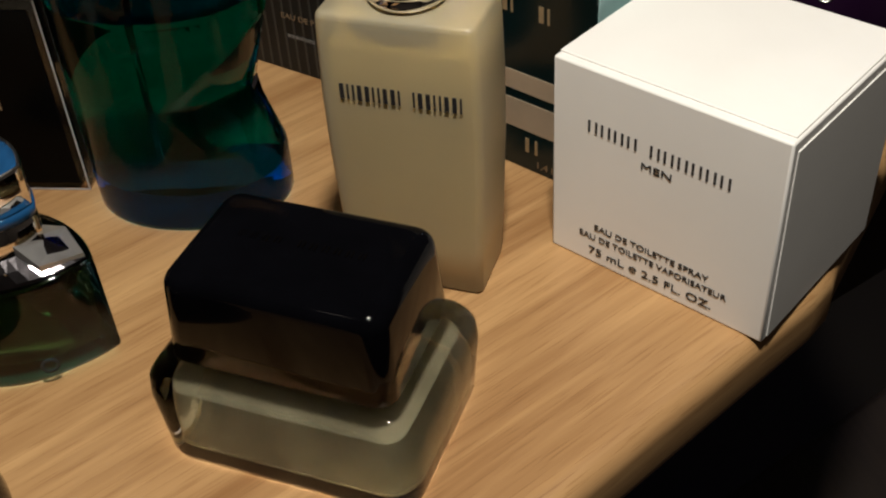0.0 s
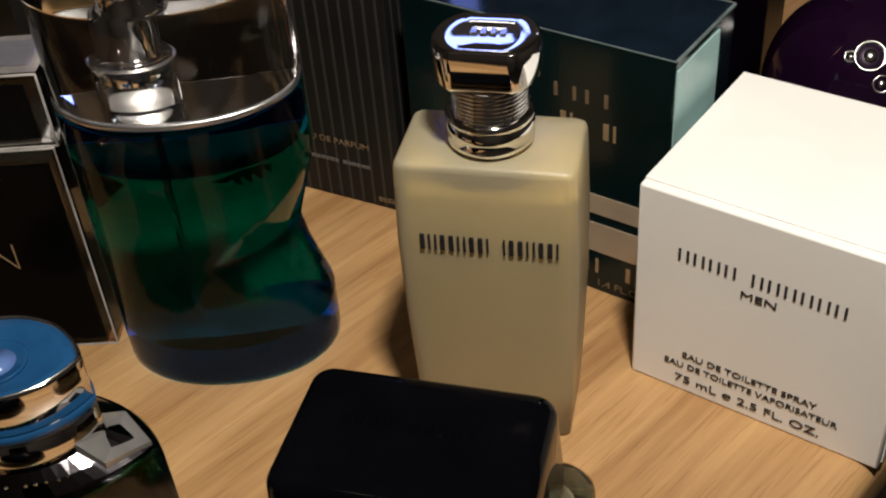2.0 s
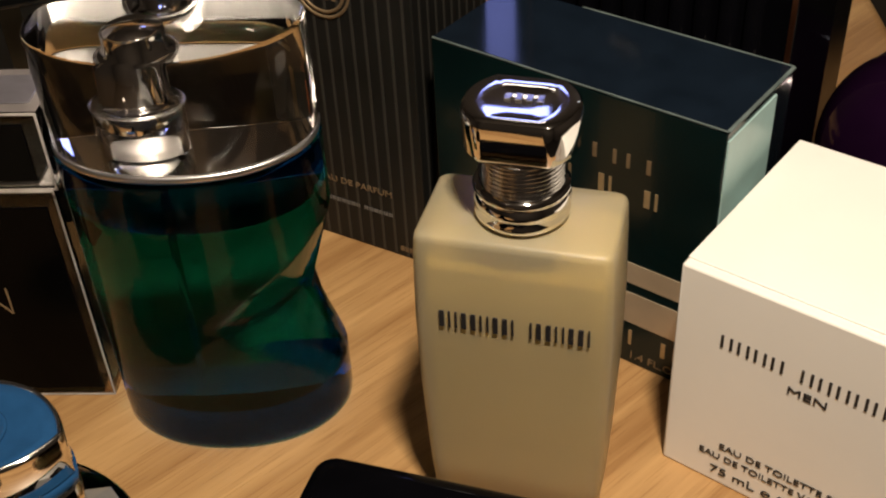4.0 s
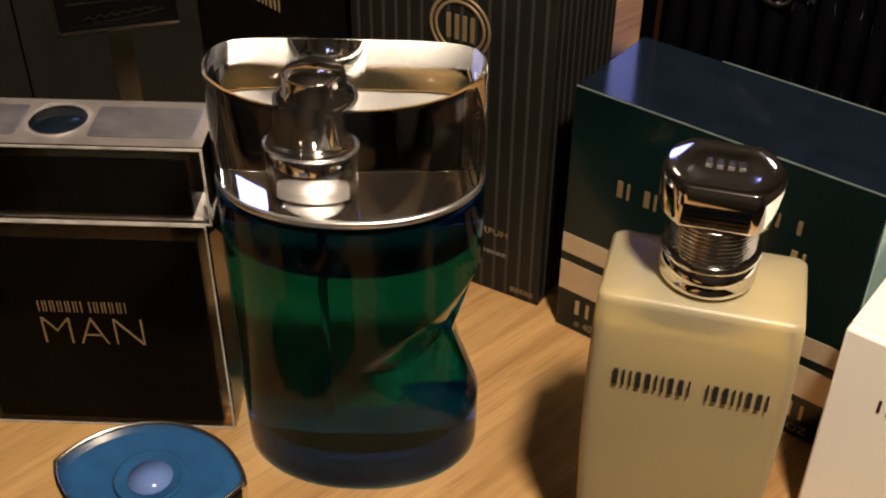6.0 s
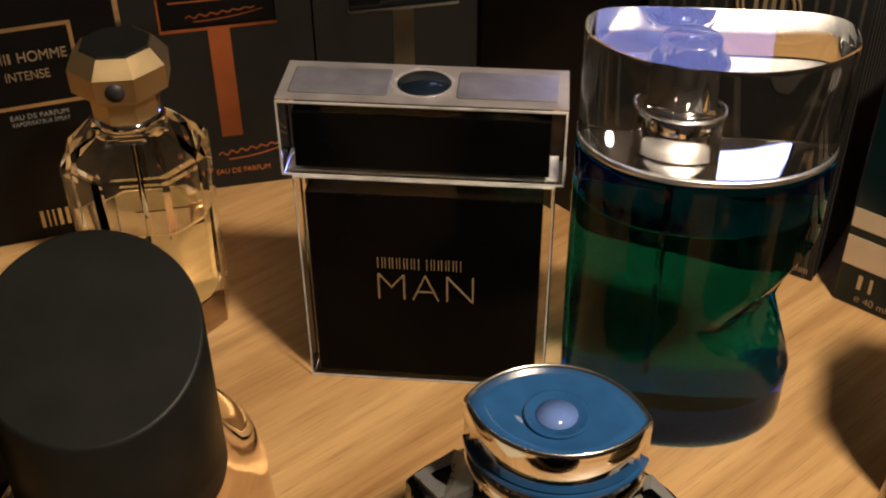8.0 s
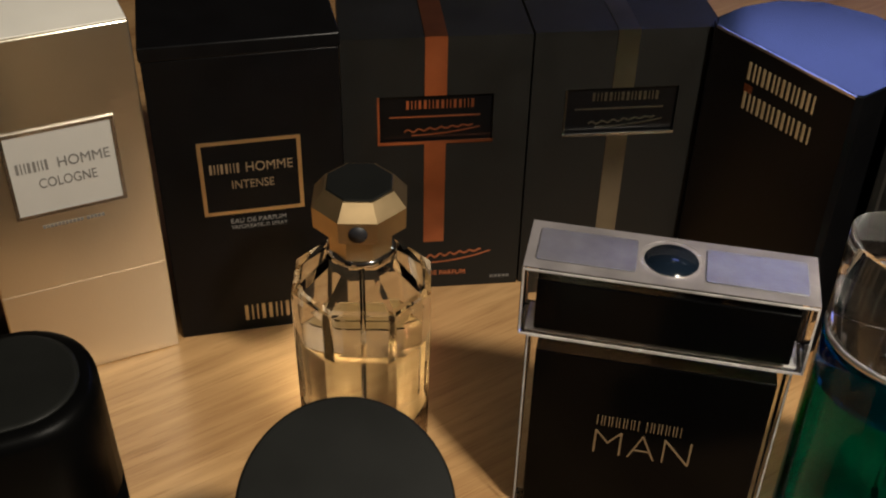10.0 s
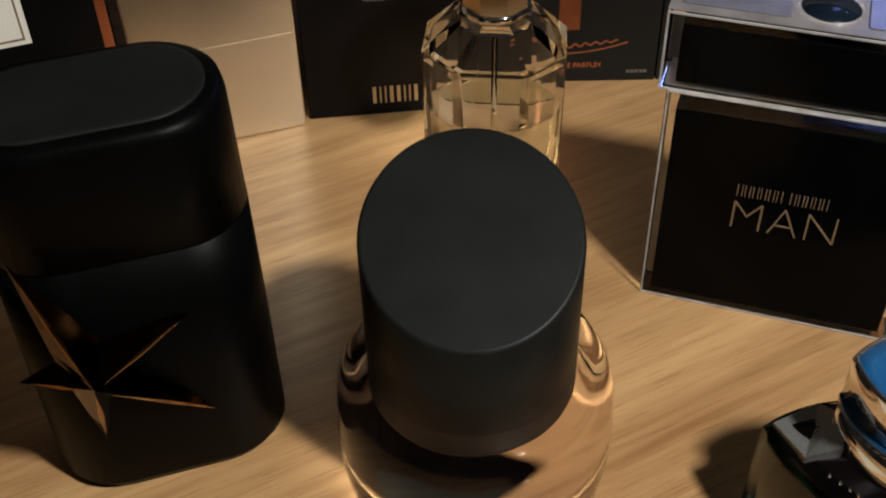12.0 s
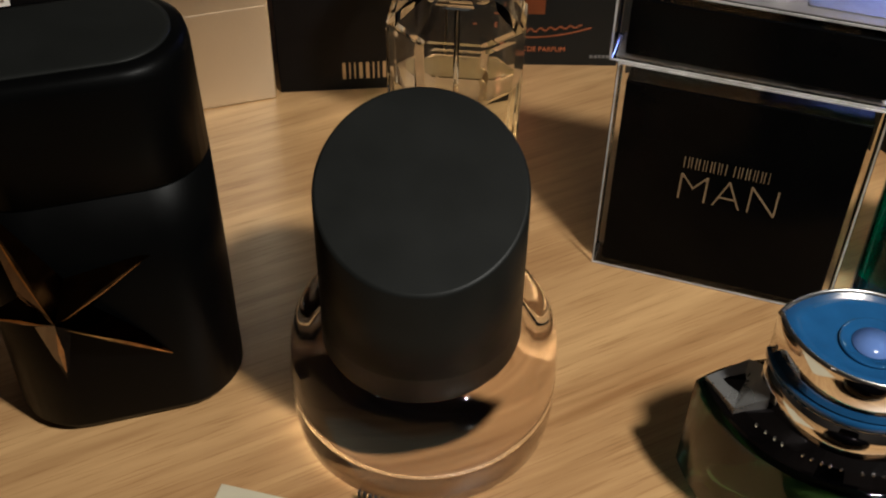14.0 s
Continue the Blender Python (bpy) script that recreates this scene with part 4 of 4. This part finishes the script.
def star_bottle():
    """Soft black flask with a smoky crystal star on its face."""
    b = thing("star_bottle", pose(-0.1275, -0.0980, 0, 0, 0, 35), "soft black flask with a smoky crystal star", "perfume bottle")
    rows = []
    for z, w, d in ((0, 0.062, 0.038), (0.0012, 0.066, 0.042), (0.004, 0.0685, 0.0445), (0.05, 0.0685, 0.0445), (0.0880, 0.0678, 0.0438)):
        rows.append((z, rounded(w, d, 0.019, 8)))
    part("body", loft(rows), BLACK_SATIN, b, "soft black body")
    rows = [(0.0881, rounded(0.0668, 0.0428, 0.019, 8))]
    for z, w, d in ((0.0885, 0.0677, 0.0437), (0.1200, 0.0664, 0.0424), (0.1225, 0.0652, 0.0412), (0.1238, 0.062, 0.038), (0.1242, 0.056, 0.032)):
        rows.append((z, rounded(w, d, min(0.019, d / 2 - 0.001), 8)))
    crown = part("cap", loft(rows), BLACK_SATIN, b, "black cap with a fine seam")
    # Lighter black than the sides paints the light that falls on the top.
    part("lit_top_face", loft([(0.1241, rounded(0.058, 0.034, 0.0160, 8)), (0.1246, rounded(0.0575, 0.0335, 0.0158, 8)), (0.1248, rounded(0.055, 0.031, 0.0148, 8))]), BLACK_MATT, crown, "matt top face in a lighter black for the light on it")
    bm = bmesh.new()
    cx, cz, face = -0.0150, 0.0580, -0.0218
    tips = ((0.030, 0.009), (0.037, -0.041), (-0.0025, -0.034), (-0.019, -0.003), (-0.012, 0.038))
    c, back, ring = bm.verts.new((cx, face - 0.0120, cz)), bm.verts.new((cx, face + 0.001, cz)), []
    for i, (a, h) in enumerate(tips):
        a2, h2 = tips[(i + 1) % 5]
        ring.append(bm.verts.new((cx + a, face - 0.0004 + max(0.0, cx + a - 0.012) * 0.35, cz + h)))
        m = Vector((a / math.hypot(a, h) + a2 / math.hypot(a2, h2), h / math.hypot(a, h) + h2 / math.hypot(a2, h2))).normalized() * 0.0095
        ring.append(bm.verts.new((cx + m.x, face - 0.0035, cz + m.y)))
    for i in range(10):
        bm.faces.new((c, ring[i], ring[(i + 1) % 10]))
        bm.faces.new((back, ring[(i + 1) % 10], ring[i]))
    star = part("star", bm, AMBER, b, "smoky amber crystal star")
    # Slim golden prisms stand in for highlights along the star's arms.
    for a, h in tips:
        bm = bmesh.new()
        tip = Vector((cx + a * 0.93, face - 0.0010 + max(0.0, cx + a - 0.012) * 0.35, cz + h * 0.93))
        peak = Vector((cx + a * 0.06, face - 0.0119, cz + h * 0.06))
        mid = peak.lerp(tip, 0.45)
        side = Vector((-h, 0, a)).normalized() * 0.0008
        v = [bm.verts.new(p) for p in (peak, mid + side, tip, mid - side, mid + Vector((0, -0.0004, 0)))]
        for i in range(4):
            bm.faces.new((v[i], v[(i + 1) % 4], v[4]))
        bm.faces.new((v[3], v[2], v[1], v[0]))
        part("ridge_glint", bm, AMBER_GLINT, star, "golden highlight painted along a star arm")
    return b


def octagon_bottle():
    """Faceted clear bottle, half full, with a gold octagon cap."""
    b = thing("octagon_bottle", pose(-0.0610, 0.0300, 0, 0, 0, 12), "faceted clear glass bottle half full with gold octagon cap", "perfume bottle")

    def octa(w, d, k):
        return [(w / 2, -d / 2 + k), (w / 2, d / 2 - k), (w / 2 - k, d / 2), (-w / 2 + k, d / 2), (-w / 2, d / 2 - k), (-w / 2, -d / 2 + k), (-w / 2 + k, -d / 2), (w / 2 - k, -d / 2)]

    rows = [(0, octa(0.0445, 0.0385, 0.010)), (0.0010, octa(0.0465, 0.0405, 0.011)), (0.0700, octa(0.0480, 0.0420, 0.0115)), (0.0725, octa(0.0475, 0.0415, 0.0115)), (0.0835, octa(0.0260, 0.0250, 0.0070)), (0.0845, octa(0.0240, 0.0230, 0.0068))]
    body = part("body", loft(rows, smooth=False), MID_CLEAR, b, "faceted clear glass body")
    rows = [(0.0110, octa(0.0300, 0.0250, 0.006)), (0.0125, octa(0.0350, 0.0295, 0.009)), (0.0470, octa(0.0375, 0.0320, 0.0095)), (0.0476, octa(0.0370, 0.0315, 0.0095))]
    part("scent", loft(rows, smooth=False), PALE_SCENT, body, "pale gold scent")
    rows = [(0.0480, octa(0.0375, 0.0320, 0.0095)), (0.0690, octa(0.0390, 0.0335, 0.0098)), (0.0705, octa(0.0380, 0.0325, 0.0095)), (0.0790, octa(0.020, 0.019, 0.0055))]
    part("air_space", loft(rows, smooth=False), SPACE, body, "clear air space above the scent")
    part("dip_tube", lathe([(0, 0.0140), (0.0010, 0.0140), (0.0010, 0.0780), (0, 0.0780)], 12), CLEAR, body, "thin clear dip tube")
    bm = lathe([(0, 0.0846), (0.0112, 0.0846), (0.0118, 0.0860), (0.0112, 0.0874), (0, 0.0874)], 32)
    part("collar", bm, CHROME, b, "bright ridged collar")
    neck = [(0.0874, round_outline(0.0112, 8, turn=22.5)), (0.0955, round_outline(0.0116, 8, turn=22.5))]
    part("neck_ring", loft(neck, smooth=False), GOLD, b, "gold neck ring")
    rows = [(0.0956, round_outline(0.0128, 8, turn=22.5)), (0.0985, round_outline(0.0166, 8, turn=22.5)), (0.1065, round_outline(0.0168, 8, turn=22.5)), (0.1120, round_outline(0.0124, 8, turn=22.5))]
    cap = part("cap", loft(rows, smooth=False), GOLD, b, "satin gold octagon cap")
    part("cap_inlay", loft([(0.1120, round_outline(0.0117, 8, turn=22.5)), (0.1126, round_outline(0.0113, 8, turn=22.5))], smooth=False), BLACK_MATT, cap, "black inlay on the cap")
    bm = lathe([(0, 0), (0.0031, 0), (0.0031, 0.0005), (0, 0.0005)], 24)
    bmesh.ops.rotate(bm, verts=bm.verts, cent=(0, 0, 0), matrix=Matrix.Rotation(radians(90), 3, "X"))
    bmesh.ops.translate(bm, verts=bm.verts, vec=(0, -0.0154, 0.1022))
    part("spray_hole", bm, INK, cap, "round black spray hole")
    return b


def purple_bottle():
    b = thing("purple_globe_bottle", pose(0.3660, 0.0880, 0), "round purple metallic bottle with silver ring motif", "perfume bottle")
    R, mid = 0.038, 0.0355
    prof = [(0, 0), (0.0165, 0)] + [(R * math.cos(radians(a)), mid + R * math.sin(radians(a))) for a in range(-66, 86, 6)] + [(0.0025, mid + R), (0, mid + R)]
    part("body", lathe(prof, 64), PURPLE, b, "purple metallic globe")
    for az, el, r in ((-108, 44, 0.0058), (-99, 29, 0.0034), (-122, 42, 0.0024)):
        out = Vector((math.cos(radians(az)) * math.cos(radians(el)), math.sin(radians(az)) * math.cos(radians(el)), math.sin(radians(el))))
        bm = lathe([(r - 0.0008, 0), (r, 0), (r, 0.0005), (r - 0.0008, 0.0005)], 32, closed=True)
        lathe([(0, 0), (r * 0.42, 0), (r * 0.42, 0.0005), (0, 0.0005)], 24, bm=bm)
        bmesh.ops.rotate(bm, verts=bm.verts, cent=(0, 0, 0), matrix=out.to_track_quat("Z", "Y").to_matrix())
        bmesh.ops.translate(bm, verts=bm.verts, vec=out * (R - 0.0001) + Vector((0, 0, mid)))
        part("ring_motif", bm, SILVER, b, "silver ring motif")
    return b


def dark_round_bottle():
    b = thing("dark_round_bottle", pose(0.0840, -0.1780, 0), "dark glossy round bottle with tapered black cap", "perfume bottle")
    prof = [(0, 0), (0.034, 0), (0.0365, 0.002), (0.037, 0.016), (0.0355, 0.030), (0.031, 0.0415), (0.024, 0.0465), (0.016, 0.0488), (0, 0.0488)]
    part("body", lathe(prof, 64), BLACK_GLOSS, b, "dark glossy round body")
    part("cap", lathe([(0, 0.0489), (0.0155, 0.0489), (0.0160, 0.0500), (0.0135, 0.0930), (0.0120, 0.0960), (0, 0.0966)], 48), BLACK_GLOSS, b, "tapered glossy black cap")
    return b


def tall_dark_carton():
    b = thing("plain_dark_carton", on_face(0.292, 0.155, -28), "plain tall dark carton behind the purple bottle", "box")
    part("body", slab(0.052, 0.035, 0, 0.16, 0.0006, 0.026, 0.0175), BLACK_CARD, b)
    part("edge_strip", plate(0.0004, 0.0022, 0.001, 0.159, 0), BRONZE_INK, b, "thin brown edge")
    return b


tall_dark_carton()
black_panel_bottle()
green_bottle()
frosted_bottle()
cube_bottle()
eye_bottle()
slant_cap_bottle()
star_bottle()
octagon_bottle()
purple_bottle()
dark_round_bottle()


def paper_card():
    bm = block(bmesh.new(), 0, 0.105, -0.055, 0, 0, 0.0004)
    ob = part("paper_card", bm, PAPER, None, "blank cream paper card lying on the table")
    ob.matrix_world = pose(-0.0810, -0.1300, 0.0001, 0, 0, 4)
    return tagged(ob, category="card")


paper_card()
